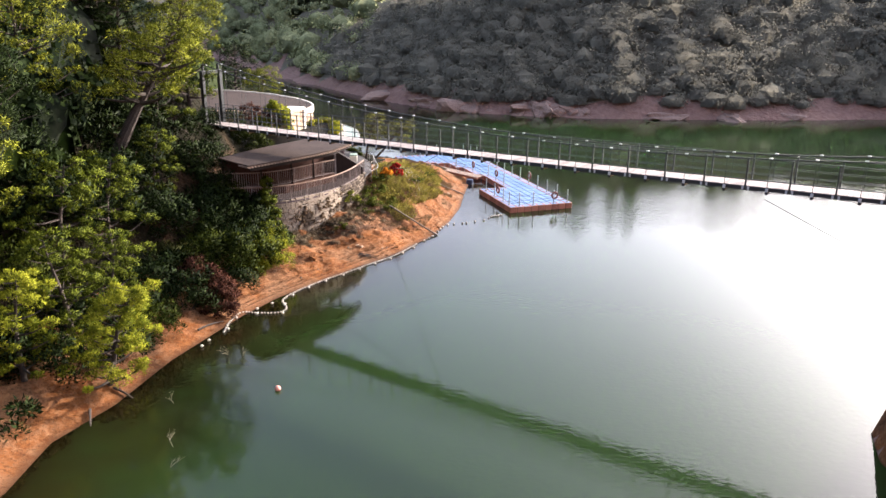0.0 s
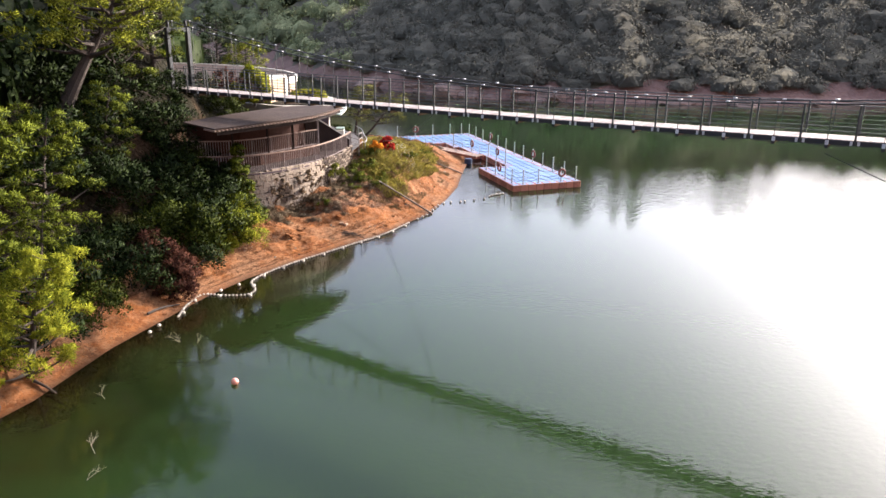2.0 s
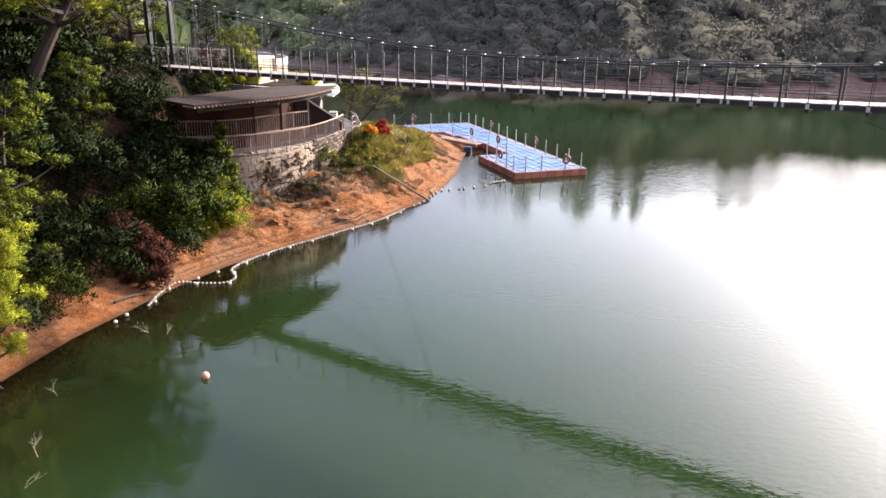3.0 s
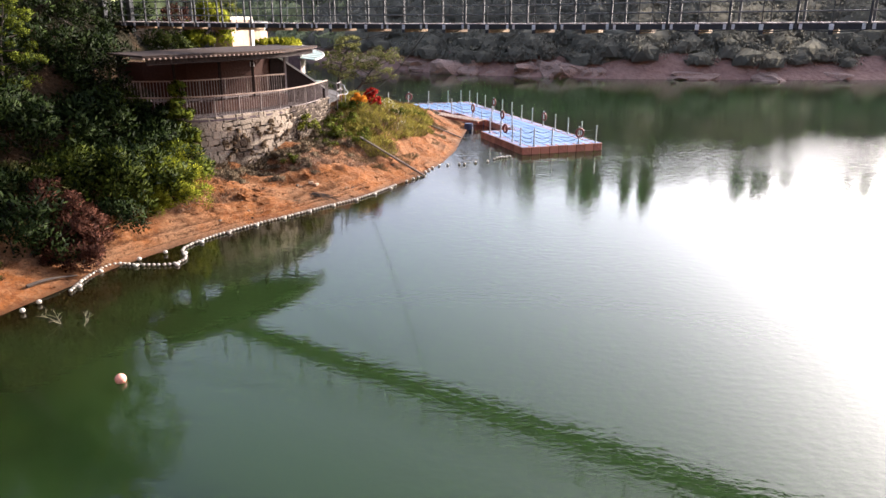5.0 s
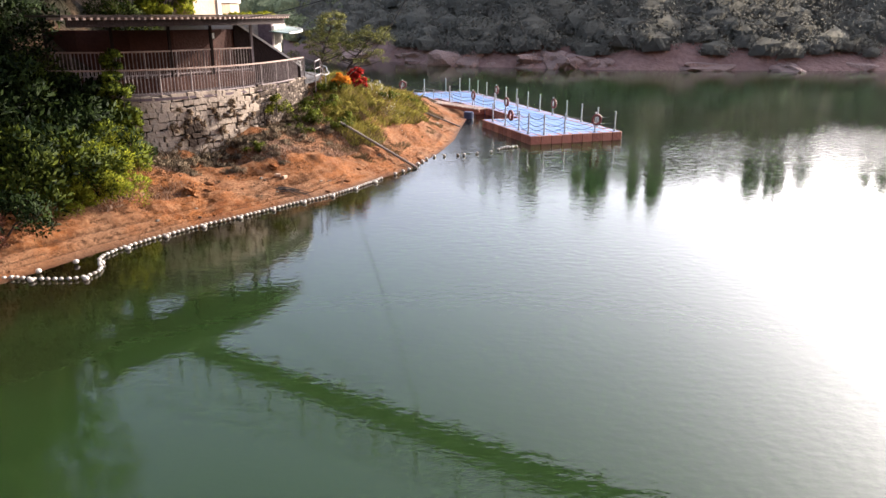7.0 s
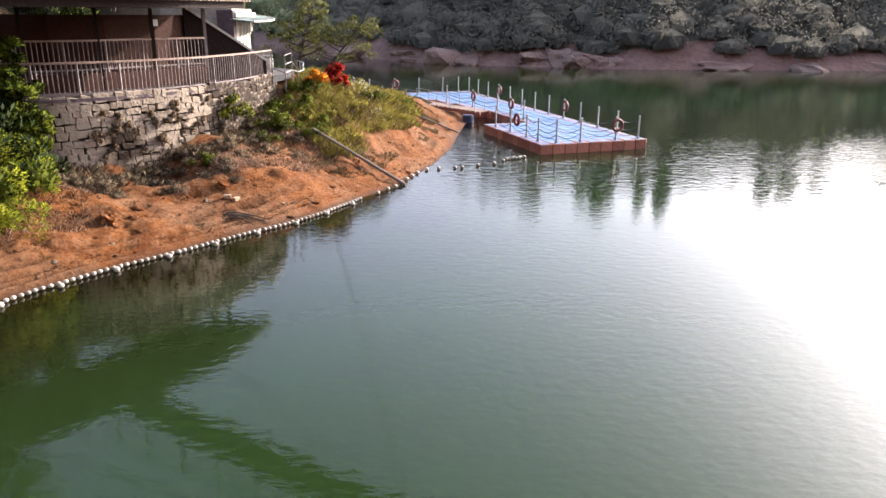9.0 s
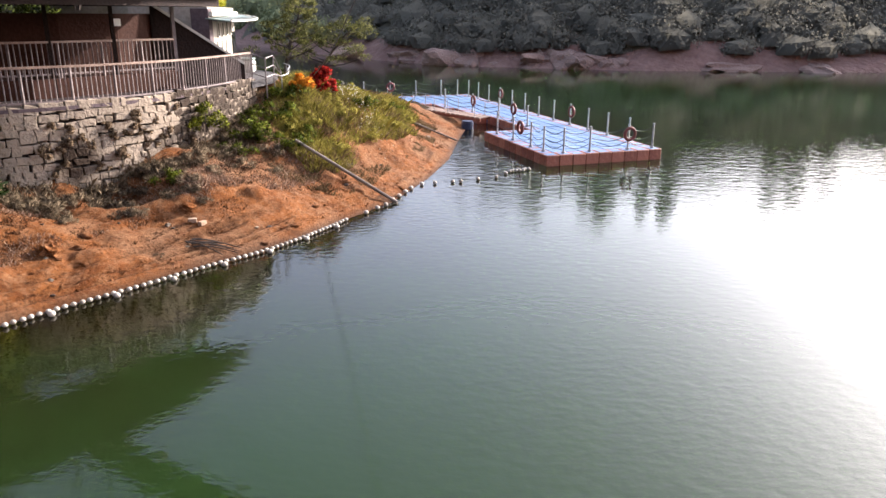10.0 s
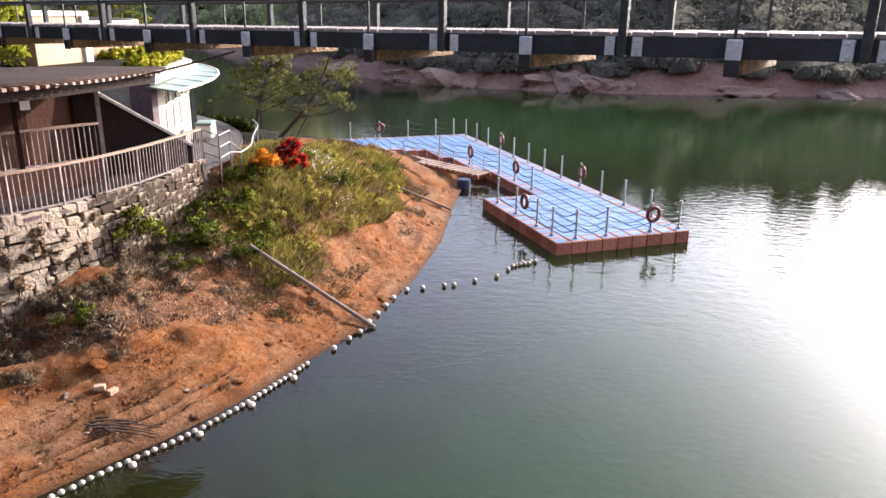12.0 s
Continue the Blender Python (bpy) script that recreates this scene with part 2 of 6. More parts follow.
M = {
    "water": water_material(),
    "soil": soil_material(),
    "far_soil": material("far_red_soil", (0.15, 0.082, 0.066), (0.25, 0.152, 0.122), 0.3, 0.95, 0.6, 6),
    "rock": material("pale_rock", (0.19, 0.122, 0.097), (0.31, 0.215, 0.172), 0.8, 0.9, 0.8, 7),
    "steel": material("dark_steel", (0.022, 0.025, 0.027), (0.06, 0.064, 0.066), 3, 0.5, 0.15, 8, 0.4),
    "galv": material("galvanised_steel", (0.2, 0.21, 0.22), (0.42, 0.43, 0.44), 6, 0.5, 0.1, 6, 0.4),
    "cable": material("black_cable", (0.015, 0.015, 0.016), (0.04, 0.04, 0.04), 10, 0.6, 0.1),
    "plank": material("bleached_planks", (0.19, 0.16, 0.15), (0.34, 0.3, 0.285), 2, 0.85, 0.3, 9, island=0.25),
    "beam": material("weathered_timber", (0.12, 0.07, 0.035), (0.36, 0.25, 0.14), 3, 0.85, 0.4, 8, piece=0.3),
    "blue": material("blue_float_plastic", (0.06, 0.135, 0.265), (0.11, 0.205, 0.375), 1.2, 0.7, 0.2, 12, piece=0.25),
    "orange": material("faded_red_float_plastic", (0.2, 0.06, 0.036), (0.37, 0.14, 0.088), 1.4, 0.6, 0.25, 8, piece=0.35),
    "rail": material("grey_brown_rail", (0.09, 0.07, 0.066), (0.27, 0.225, 0.215), 5, 0.45, 0.15),
    "handrail": material("timber_handrail", (0.14, 0.085, 0.06), (0.3, 0.215, 0.165), 4, 0.6, 0.2),
    # pavilion's under-roof shade is put into this brown and the panel below
    "brown": material("brown_timber_wall", (0.009, 0.005, 0.004), (0.022, 0.012, 0.009), 2, 0.85, 0.25, spec=0.2),
    "panel": material("reddish_brown_panel", (0.034, 0.0115, 0.0065), (0.055, 0.021, 0.0125), 1.5, 0.8, 0.15, spec=0.2),
    "roof": material("roof_sheet", (0.024, 0.016, 0.013), (0.055, 0.038, 0.031), 1, 0.8, 0.2, 7, spec=0.12),
    "cream": material("cream_painted_wall", (0.26, 0.235, 0.19), (0.4, 0.37, 0.31), 1.2, 0.8, 0.15),
    "white": material("white_painted_wall", (0.4, 0.385, 0.34), (0.56, 0.54, 0.48), 1, 0.7, 0.1),
    "concrete": material("grey_concrete", (0.028, 0.025, 0.024), (0.07, 0.062, 0.058), 0.8, 0.9, 0.3, 9),
    "stone": material("pale_stone", (0.045, 0.034, 0.026), (0.29, 0.24, 0.185), 1.6, 0.95, 0.5, 9, piece=0.6, spec=0.15, spot=(0.05, 0.036, 0.026)),
    "mortar": material("brown_joint", (0.012, 0.009, 0.007), (0.035, 0.027, 0.02), 4, 0.95, 0.4),
    "bark": material("grey_brown_bark", (0.018, 0.013, 0.01), (0.055, 0.04, 0.03), 5, 0.95, 0.7),
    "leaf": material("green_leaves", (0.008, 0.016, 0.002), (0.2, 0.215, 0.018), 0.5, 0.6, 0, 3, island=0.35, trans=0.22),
    # deep green darkened to carry the shaded side of the bank thicket
    "mid_leaf": material("shade_deep_green_leaves", (0.003, 0.008, 0.001), (0.05, 0.064, 0.007), 0.6, 0.6, 0, 4, island=0.3, trans=0.1),
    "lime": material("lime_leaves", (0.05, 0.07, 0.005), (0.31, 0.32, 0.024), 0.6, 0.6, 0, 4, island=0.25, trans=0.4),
    "olive_leaf": material("olive_leaves", (0.03, 0.036, 0.009), (0.16, 0.16, 0.05), 0.7, 0.6, 0, 4, island=0.4, trans=0.35),
    # the slope's shade is put into these near-black leaves
    "shade_leaf": material("shade_dark_leaves", (0.003, 0.007, 0.002), (0.02, 0.032, 0.007), 0.7, 0.6, 0, 5, island=0.4, trans=0.08),
    "dry_leaf": material("reddish_dry_leaves", (0.025, 0.01, 0.007), (0.09, 0.037, 0.023), 0.7, 0.7, 0, 5, island=0.4, trans=0.25),
    "grass": material("yellow_green_grass", (0.12, 0.11, 0.018), (0.36, 0.31, 0.07), 0.8, 0.8, 0, 5, island=0.4, trans=0.35),
    "dry_grass": material("dry_brown_grass", (0.08, 0.055, 0.028), (0.21, 0.15, 0.08), 0.8, 0.85, 0, 5, island=0.4, trans=0.25),
    # haze over the far hill is put into this pale grey-green
    "forest": material("haze_pale_forest", (0.16, 0.15, 0.116), (0.23, 0.218, 0.168), 0.3, 0.95, 0, 5, island=0.05, trans=0.45),
    # side valley's sun and haze are put into this brighter green
    "near_forest": material("sun_haze_forest", (0.11, 0.13, 0.06), (0.38, 0.4, 0.21), 0.3, 0.95, 0, 6, island=0.2, trans=0.3),
    "flower": material("white_petals", (0.5, 0.48, 0.4), (0.75, 0.73, 0.64), 2, 0.7, 0),
    "brush": material("dry_brush", (0.085, 0.06, 0.038), (0.24, 0.175, 0.115), 0.8, 0.9, 0, 5, island=0.5, trans=0.25),
    "scrub": material("tangled_scrub", (0.05, 0.04, 0.027), (0.22, 0.168, 0.11), 0.9, 0.9, 0, 5, island=0.5, trans=0.2),
    "turf": material("pale_dry_turf", (0.16, 0.1, 0.068), (0.38, 0.26, 0.185), 0.8, 0.9, 0, 5, island=0.5, trans=0.2),
    "ivy": material("ivy_leaves", (0.005, 0.012, 0.002), (0.12, 0.145, 0.012), 0.6, 0.6, 0, 4, island=0.35, trans=0.18),
    "litter": material("leaf_litter", (0.026, 0.013, 0.007), (0.125, 0.066, 0.034), 0.9, 0.9, 0, 5, island=0.5, trans=0.1),
    "plate": material("white_painted_steel", (0.4, 0.42, 0.45), (0.62, 0.64, 0.66), 3, 0.5, 0.1),
    "girder": material("black_painted_girder", (0.008, 0.009, 0.012), (0.024, 0.026, 0.032), 2, 0.6, 0.15, 8),
    "asphalt": material("dark_asphalt", (0.025, 0.023, 0.024), (0.055, 0.05, 0.05), 3, 0.95, 0.4, 9),
    "terrace_floor": material("dark_terrace_paving", (0.018, 0.012, 0.012), (0.042, 0.03, 0.029), 1.5, 0.85, 0.25, 9, spec=0.2),
    "lilac": material("purple_grey_render", (0.07, 0.05, 0.055), (0.13, 0.1, 0.105), 1.2, 0.85, 0.2, spec=0.2),
    "canopy_glass": material("green_glass", (0.13, 0.19, 0.155), (0.22, 0.28, 0.235), 1.6, 0.35, 0.0, spec=0.4),
    "croton": material("red_leaves", (0.16, 0.007, 0.007), (0.46, 0.035, 0.022), 0.9, 0.5, 0, 5, island=0.5, trans=0.35),
    "croton_yellow": material("orange_leaves", (0.5, 0.14, 0.01), (0.75, 0.34, 0.03), 0.9, 0.5, 0, 5, island=0.5, trans=0.35),
    "hedge": material("yellow_green_hedge", (0.14, 0.16, 0.008), (0.32, 0.3, 0.02), 0.9, 0.5, 0, 5, island=0.5, trans=0.3),
    "glass": material("dark_window_glass", (0.008, 0.01, 0.011), (0.02, 0.024, 0.025), 1, 0.15, 0, spec=0.3),
    "beige": material("beige_render", (0.27, 0.18, 0.115), (0.38, 0.275, 0.185), 1, 0.85, 0.15),
    "paper": material("white_paper", (0.7, 0.7, 0.66), (0.82, 0.82, 0.78), 2, 0.7, 0),
    "barrel": material("dull_blue_barrel", (0.012, 0.02, 0.05), (0.03, 0.05, 0.11), 2, 0.6, 0.1),
    "pvc": material("weathered_pipe", (0.09, 0.07, 0.055), (0.24, 0.2, 0.16), 5, 0.8, 0.2),
    "float": material("off_white_float", (0.24, 0.21, 0.17), (0.5, 0.46, 0.39), 8, 0.6, 0.1, piece=0.3),
    "red_float": material("orange_red_float", (0.5, 0.16, 0.1), (0.75, 0.36, 0.27), 6, 0.5, 0.1),
    "ring": material("faded_lifebuoy_red", (0.08, 0.014, 0.013), (0.18, 0.036, 0.03), 6, 0.6, 0.1),
    "wood": material("grey_dead_wood", (0.22, 0.18, 0.14), (0.45, 0.4, 0.33), 6, 0.9, 0.4),
    # litter under the trees, with their shade put into its colour
    "undergrowth": material("shade_dark_litter", (0.006, 0.006, 0.003), (0.02, 0.017, 0.008), 0.7, 0.95, 0.8, 7, spot=(0.035, 0.02, 0.01), spec=0.1),
}
BASE = {}


def thing(name, at, label, category, group="", kind=""):
    ob = new(name)
    ob.empty_display_size = 0.2
    BASE[ob] = Matrix.Translation(at)
    ob.matrix_basis = BASE[ob]
    return tagged(ob, label, category, group, kind)


def part(name, bm, mat, parent=None, label="", smooth=False):
    """Links a bmesh in world coordinates as one mesh, under a thing or a part."""
    me = bpy.data.meshes.new(name)
    if parent is not None:
        bm.transform(BASE[parent].inverted())
    bm.to_mesh(me)
    bm.free()
    me.materials.append(M[mat] if isinstance(mat, str) else mat)
    if smooth:
        me.polygons.foreach_set("use_smooth", [True] * len(me.polygons))
    ob = new(name, me)
    if parent is not None:
        ob.parent = parent
        BASE[ob] = BASE[parent]
    return tagged(ob, label)


def box(bm, size, at, rz=0.0, bevel=0.0, m=None):
    r = bmesh.ops.create_cube(bm, size=1.0)
    vs = r["verts"]
    mat = m if m is not None else Matrix.Translation(at) @ Matrix.Rotation(rz, 4, "Z")
    bmesh.ops.transform(bm, matrix=mat @ Matrix.Diagonal((*size, 1)), verts=vs)
    if bevel:
        es = list({e for v in vs for e in v.link_edges})
        bmesh.ops.bevel(bm, geom=es, offset=bevel, segments=1, affect="EDGES")


def beam(bm, p, q, w, h, bevel=0.0):
    """A straight bar of section w x h from p to q, its height upright."""
    p, q = Vector(p), Vector(q)
    d = (q - p).normalized()
    side = d.cross(Vector((0, 0, 1)))
    side = side.normalized() if side.length > 1e-4 else Vector((1, 0, 0))
    up = side.cross(d)
    m = Matrix((side, d, up)).transposed().to_4x4()
    m.translation = (p + q) / 2
    box(bm, (w, (q - p).length, h), None, bevel=bevel, m=m)


def tube(bm, pts, r, seg=6, r2=None, cap=True):
    """A round bar along points; r2 tapers it."""
    pts = [Vector(p) for p in pts]
    rings = []
    for i, p in enumerate(pts):
        d = (pts[min(i + 1, len(pts) - 1)] - pts[max(i - 1, 0)]).normalized()
        ref = Vector((0, 0, 1)) if abs(d.z) < 0.9 else Vector((1, 0, 0))
        u = d.cross(ref).normalized()
        v = d.cross(u)
        rr = r if r2 is None else r + (r2 - r) * i / (len(pts) - 1)
        rings.append([bm.verts.new(p + rr * (math.cos(k * math.tau / seg) * u + math.sin(k * math.tau / seg) * v)) for k in range(seg)])
    for a, b in zip(rings, rings[1:]):
        for k in range(seg):
            bm.faces.new((a[k], a[(k + 1) % seg], b[(k + 1) % seg], b[k]))
    if cap:
        bm.faces.new(rings[0][::-1])
        bm.faces.new(rings[-1])


def sweep(bm, pts, w, h):
    """One bar of section w x h bent along points, its height upright."""
    pts = [Vector(p) for p in pts]
    rings = []
    for i, p in enumerate(pts):
        d = pts[min(i + 1, len(pts) - 1)] - pts[max(i - 1, 0)]
        n = Vector((d.y, -d.x, 0)).normalized() * (w / 2)
        up = Vector((0, 0, h / 2))
        rings.append([bm.verts.new(q) for q in (p - n - up, p + n - up, p + n + up, p - n + up)])
    for a, b in zip(rings, rings[1:]):
        for k in range(4):
            bm.faces.new((a[k], a[(k + 1) % 4], b[(k + 1) % 4], b[k]))
    bm.faces.new(rings[0][::-1])
    bm.faces.new(rings[-1])
    bmesh.ops.recalc_face_normals(bm, faces=bm.faces)


def prism(bm, pts, z0, z1):
    """An upright solid on a plan outline; z0 and z1 may be functions of x and y."""
    f0 = z0 if callable(z0) else lambda x, y: z0
    f1 = z1 if callable(z1) else lambda x, y: z1
    lo = [bm.verts.new((x, y, f0(x, y))) for x, y in pts]
    hi = [bm.verts.new((x, y, f1(x, y))) for x, y in pts]
    bm.faces.new(lo[::-1])
    bm.faces.new(hi)
    k = len(pts)
    for i in range(k):
        bm.faces.new((lo[i], lo[(i + 1) % k], hi[(i + 1) % k], hi[i]))
    bmesh.ops.recalc_face_normals(bm, faces=bm.faces)


def smooth_line(pts, step):
    """Points at even steps along a rounded line through plan points."""
    out = []
    n = len(pts)
    for i in range(n - 1):
        p0, p1, p2, p3 = (Vector(pts[max(0, min(n - 1, j))]) for j in (i - 1, i, i + 1, i + 2))
        for k in range(12):
            t = k / 12
            out.append(0.5 * ((2 * p1) + (p2 - p0) * t + (2 * p0 - 5 * p1 + 4 * p2 - p3) * t * t + (3 * p1 - p0 - 3 * p2 + p3) * t ** 3))
    out.append(Vector(pts[-1]))
    got, left = [out[0]], 0.0
    for a, b in zip(out, out[1:]):
        d = (b - a).length
        while d > 0 and left + d >= step:
            a = a + (b - a) * ((step - left) / d)
            d = (b - a).length
            got.append(a.copy())
            left = 0.0
        left += d
    return got


# ---- ground ----
SHORE = [(-16, 4), (-13.6, 9.5), (-12.2, 14), (-12.2, 16.5), (-11.2, 18.9), (-10.5, 22.2), (-9.6, 24.7), (-8.9, 26.6), (-7.8, 28.8), (-6.55, 30.5), (-5.55, 31.85), (-4.78, 32.95),
         (-4.15, 33.72), (-3.5, 34.45), (-2.85, 35.32), (-2.32, 36.15), (-1.78, 37.2), (-0.7, 38.9), (0.3, 42.2), (1.0, 45.5), (1.4, 49.6), (1.9, 53.5), (1.7, 56.4), (-0.5, 58.6), (-2.6, 59.8), (-4.5, 61), (-7, 63.5), (-10, 66.5), (-15, 72),
         (-24, 82), (-36, 104), (-52, 130), (-75, 170), (-120, 230)]
LAND = SHORE + [(-400, 330), (-400, -120), (-60, -120), (-24, -30)]
FAR = [(-110, 260), (-62, 205), (-38, 156), (-29, 141), (-18, 121), (-7.5, 105), (1, 96), (13, 92), (23, 90), (34, 90), (56, 92), (90, 88), (140, 70), (220, 40), (420, 30), (420, 420), (-110, 420)]


def inland(poly, x, y):
    """Distance from the outline of a plan polygon, positive inside."""
    p = np.array(poly)
    q = np.roll(p, -1, 0)
    best = np.full(x.shape, 1e9)
    inside = np.zeros(x.shape, bool)
    for (ax, ay), (bx, by) in zip(p, q):
        dx, dy = bx - ax, by - ay
        t = np.clip(((x - ax) * dx + (y - ay) * dy) / (dx * dx + dy * dy), 0, 1)
        best = np.minimum(best, np.hypot(x - ax - t * dx, y - ay - t * dy))
        if dy:
            inside ^= ((ay > y) != (by > y)) & (x < (bx - ax) * (y - ay) / dy + ax)
    return np.where(inside, best, -best)


def rough(x, y, s, seed=0.0):
    """A cheap smooth roughness made of a few crossed waves."""
    o = 0
    for k, (fx, fy, ph) in enumerate(((1.0, 0.35, 0.3), (-0.5, 0.9, 1.7), (1.7, -1.3, 4.0), (2.6, 2.1, 2.2), (-3.9, 2.7, 5.1))):
        o = o + np.sin((x * fx + y * fy) / s + ph + seed) / (1 + k * 0.6)
    return o / 3


def bump_at(x, y, cx, cy, r):
    return np.exp(-((x - cx) ** 2 + (y - cy) ** 2) / (r * r))


LUMP = np.random.default_rng(33)
LUMP = [(math.cos(a) * f, math.sin(a) * f, p, f ** -0.75) for a, f, p in zip(LUMP.uniform(0, math.tau, 26), np.geomspace(1.6, 16.0, 26), LUMP.uniform(0, math.tau, 26))]


def lumps(x, y):
    """Uneven ground: waves in all directions, weaker as they get shorter."""
    return sum(h * np.sin(x * fx + y * fy + p + 0.8 * np.sin(0.9 * x - 0.7 * y + 3 * p)) for fx, fy, p, h in LUMP) / 4


def ruts(x, y, d):
    """Wheel ruts that run along the water, broken here and there."""
    e = d + 0.1 * rough(x, y, 2.6) + 0.05 * rough(x, y, 0.5, 3)
    cut = sum(np.exp(-((e - at) / wide) ** 2) for at, wide in ((0.46, 0.06), (0.66, 0.05), (1.0, 0.065), (1.12, 0.05)))
    return cut * np.clip(0.55 + 1.8 * rough(x, y, 1.0, 6), 0, 1) * np.clip((y - 20) / 8, 0.3, 1) * np.clip((40 - y) / 2, 0.2, 1) * np.clip(d * 4 - 0.8, 0, 1)


def height(x, y):
    d = inland(LAND, x, y)
    bank = np.interp(d, [-30, -6, 0, 1.0, 3, 5, 8, 14, 30, 80, 200], [-7, -1.6, 0, 0.28, 0.8, 1.5, 4.7, 9.0, 17.5, 38, 72])
    # the flat tongue of land with the pavilion, the knoll and the kiosk
    tongue = np.interp(d, [-30, -6, 0, 1, 3, 5, 9, 30], [-7, -1.6, 0, 0.3, 1.0, 1.5, 2.2, 2.6])
    w = np.clip((y - 33) / 8, 0, 1) * np.clip((x + 15) / 5, 0, 1)
    z = bank * (1 - w) + tongue * w
    flat = np.clip((x + 31) / 4, 0, 1) * np.clip((-6 - x) / 3, 0, 1) * np.clip((y - 41) / 3, 0, 1) * np.clip((68 - y) / 4, 0, 1)
    z = z * (1 - flat) + np.minimum(z, 4.6) * flat
    z = z + 1.15 * bump_at(x, y, -3.6, 45.2, 3.6) * np.clip(d / 3, 0, 1)
    k = np.clip(d / 1.5, 0, 1)
    z = z - 0.5 * bump_at(x, y, -6.9, 36.3, 1.0) - 0.45 * bump_at(x, y, -7.9, 35.2, 1.0)
    z = z + 0.3 * bump_at(x, y, -4.2, 36.8, 1.5) * np.clip(d, 0, 1)
    # ruts that follow the water's edge, and small lumps
    z = z - 0.1 * ruts(x, y, d)
    z = z + 0.08 * np.clip((d - 2.1 - 0.5 * rough(x, y, 1.5, 5)) * 4, 0, 1) * np.clip((8 - d) / 3, 0, 1)
    return z + k * (0.03 * rough(x, y, 0.3) + 0.1 * lumps(x, y)) + np.clip((d - 10) / 20, 0, 1) * 1.5 * rough(x, y, 7, 1)


RIGHT = [(13.95, 17.6), (13.3, 15.8), (14.0, 12), (15.4, 6), (18, -6), (26, -30), (120, -60), (120, 10), (40, 14), (24, 18), (17, 19.5)]


def right_height(x, y):
    d = inland(RIGHT, x, y)
    return np.interp(d, [-20, -1, 0, 0.5, 1.2, 6, 60], [-8, -2, 0, 2.2, 3.6, 6.0, 20]) + np.clip(d + 0.4, 0, 1) * (0.35 * rough(x, y, 0.5) + 0.5 * rough(x, y, 1.7, 2))


# outline of a hill out of view, added to cut the low sky light
SHADE_HILL = [(-300, -25), (-90, -30), (0, -38), (50, -42), (100, -30), (170, -20), (420, -20), (420, -400), (-300, -400)]


def shade_hill_height(x, y):
    """A steep unseen valley side, added behind and beside the walk to block skylight."""
    d = inland(SHADE_HILL, x, y)
    return np.interp(d, [-20, 0, 4, 190], [-8, 0, 4, 125]) + np.clip(d / 20, 0, 1) * 3 * rough(x, y, 11)


def far_height(x, y):
    d = inland(FAR, x, y)
    z = np.interp(d, [-30, 0, 0.8, 2, 5, 22, 60, 300], [-5, 0, 0.9, 1.5, 3.5, 14.5, 18, 26])
    z = z + np.clip((-22 - x) / 26, 0, 1) * np.clip((d - 4) / 40, 0, 1) * 30
    return z + np.clip(d / 20, 0, 1) * 1.6 * rough(x, y, 9, 1) + np.clip(d / 3, 0, 1) * 0.5 * rough(x, y, 2.2)


def sheet(name, xs, ys, fn, mats, pick, label, category, kind="structure"):
    """A height sheet on the plan lines xs and ys; pick gives each face's material."""
    gx, gy = np.meshgrid(xs, ys)
    z = fn(gx, gy)
    # lumpy soil where the camera passes near
    near = (gx > -14) & (gx < 3) & (gy > 13) & (gy < 58) & (z > 0.12) & (z < 4)
    for i, j in zip(*np.nonzero(near)):
        p = Vector((gx[i, j], gy[i, j], 0))
        z[i, j] += 0.035 * noise.noise(p * 2.3) + 0.03 * abs(noise.noise(p * 3.7)) + 0.34 * max(0.0, noise.noise(p * 0.8 + Vector((7, 3, 0))) - 0.15) + 0.022 * noise.noise(p * 6.5)
    v = np.stack([gx, gy, z], -1).reshape(-1, 3)
    nx, ny = len(xs), len(ys)
    i = (np.arange(ny - 1)[:, None] * nx + np.arange(nx - 1)[None]).ravel()
    f = np.stack([i, i + 1, i + nx + 1, i + nx], -1)
    mid = v[f].mean(1)
    keep = mid[:, 2] > -6.5
    f, mid = f[keep], mid[keep]
    me = bpy.data.meshes.new(name)
    me.from_pydata(v.tolist(), [], f.tolist())
    for m in mats:
        me.materials.append(M[m])
    d = inland(LAND, v[:, 0], v[:, 1])
    worn = me.attributes.new("track", "FLOAT", "POINT")
    worn.data.foreach_set("value", np.clip(ruts(v[:, 0], v[:, 1], d), 0, 1).astype(np.float32))
    me.polygons.foreach_set("material_index", pick(mid).astype(np.int32))
    me.polygons.foreach_set("use_smooth", [True] * len(f))
    ob = new(name, me)
    return tagged(ob, label, category, kind=kind)


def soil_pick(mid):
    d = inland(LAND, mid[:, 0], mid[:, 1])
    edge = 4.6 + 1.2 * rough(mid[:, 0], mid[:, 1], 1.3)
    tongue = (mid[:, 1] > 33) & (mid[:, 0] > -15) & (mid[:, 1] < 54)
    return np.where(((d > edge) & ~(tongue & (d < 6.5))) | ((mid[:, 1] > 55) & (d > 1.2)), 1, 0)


# ---- large structure ----
def lines(*runs):
    out = []
    for a, b, step in runs:
        out += list(np.arange(a, b, step))
    return np.array(out + [runs[-1][1]])


def all_height(x, y):
    return np.maximum(np.maximum(height(x, y), far_height(x, y)), np.maximum(right_height(x, y), shade_hill_height(x, y)))


def ground_pick(mid):
    x, y = mid[:, 0], mid[:, 1]
    far = far_height(x, y) > height(x, y)
    near = soil_pick(mid)
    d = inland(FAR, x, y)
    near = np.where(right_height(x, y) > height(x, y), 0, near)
    near = np.where(shade_hill_height(x, y) > height(x, y), 1, near)
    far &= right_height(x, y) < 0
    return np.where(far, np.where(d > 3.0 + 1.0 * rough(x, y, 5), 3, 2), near)


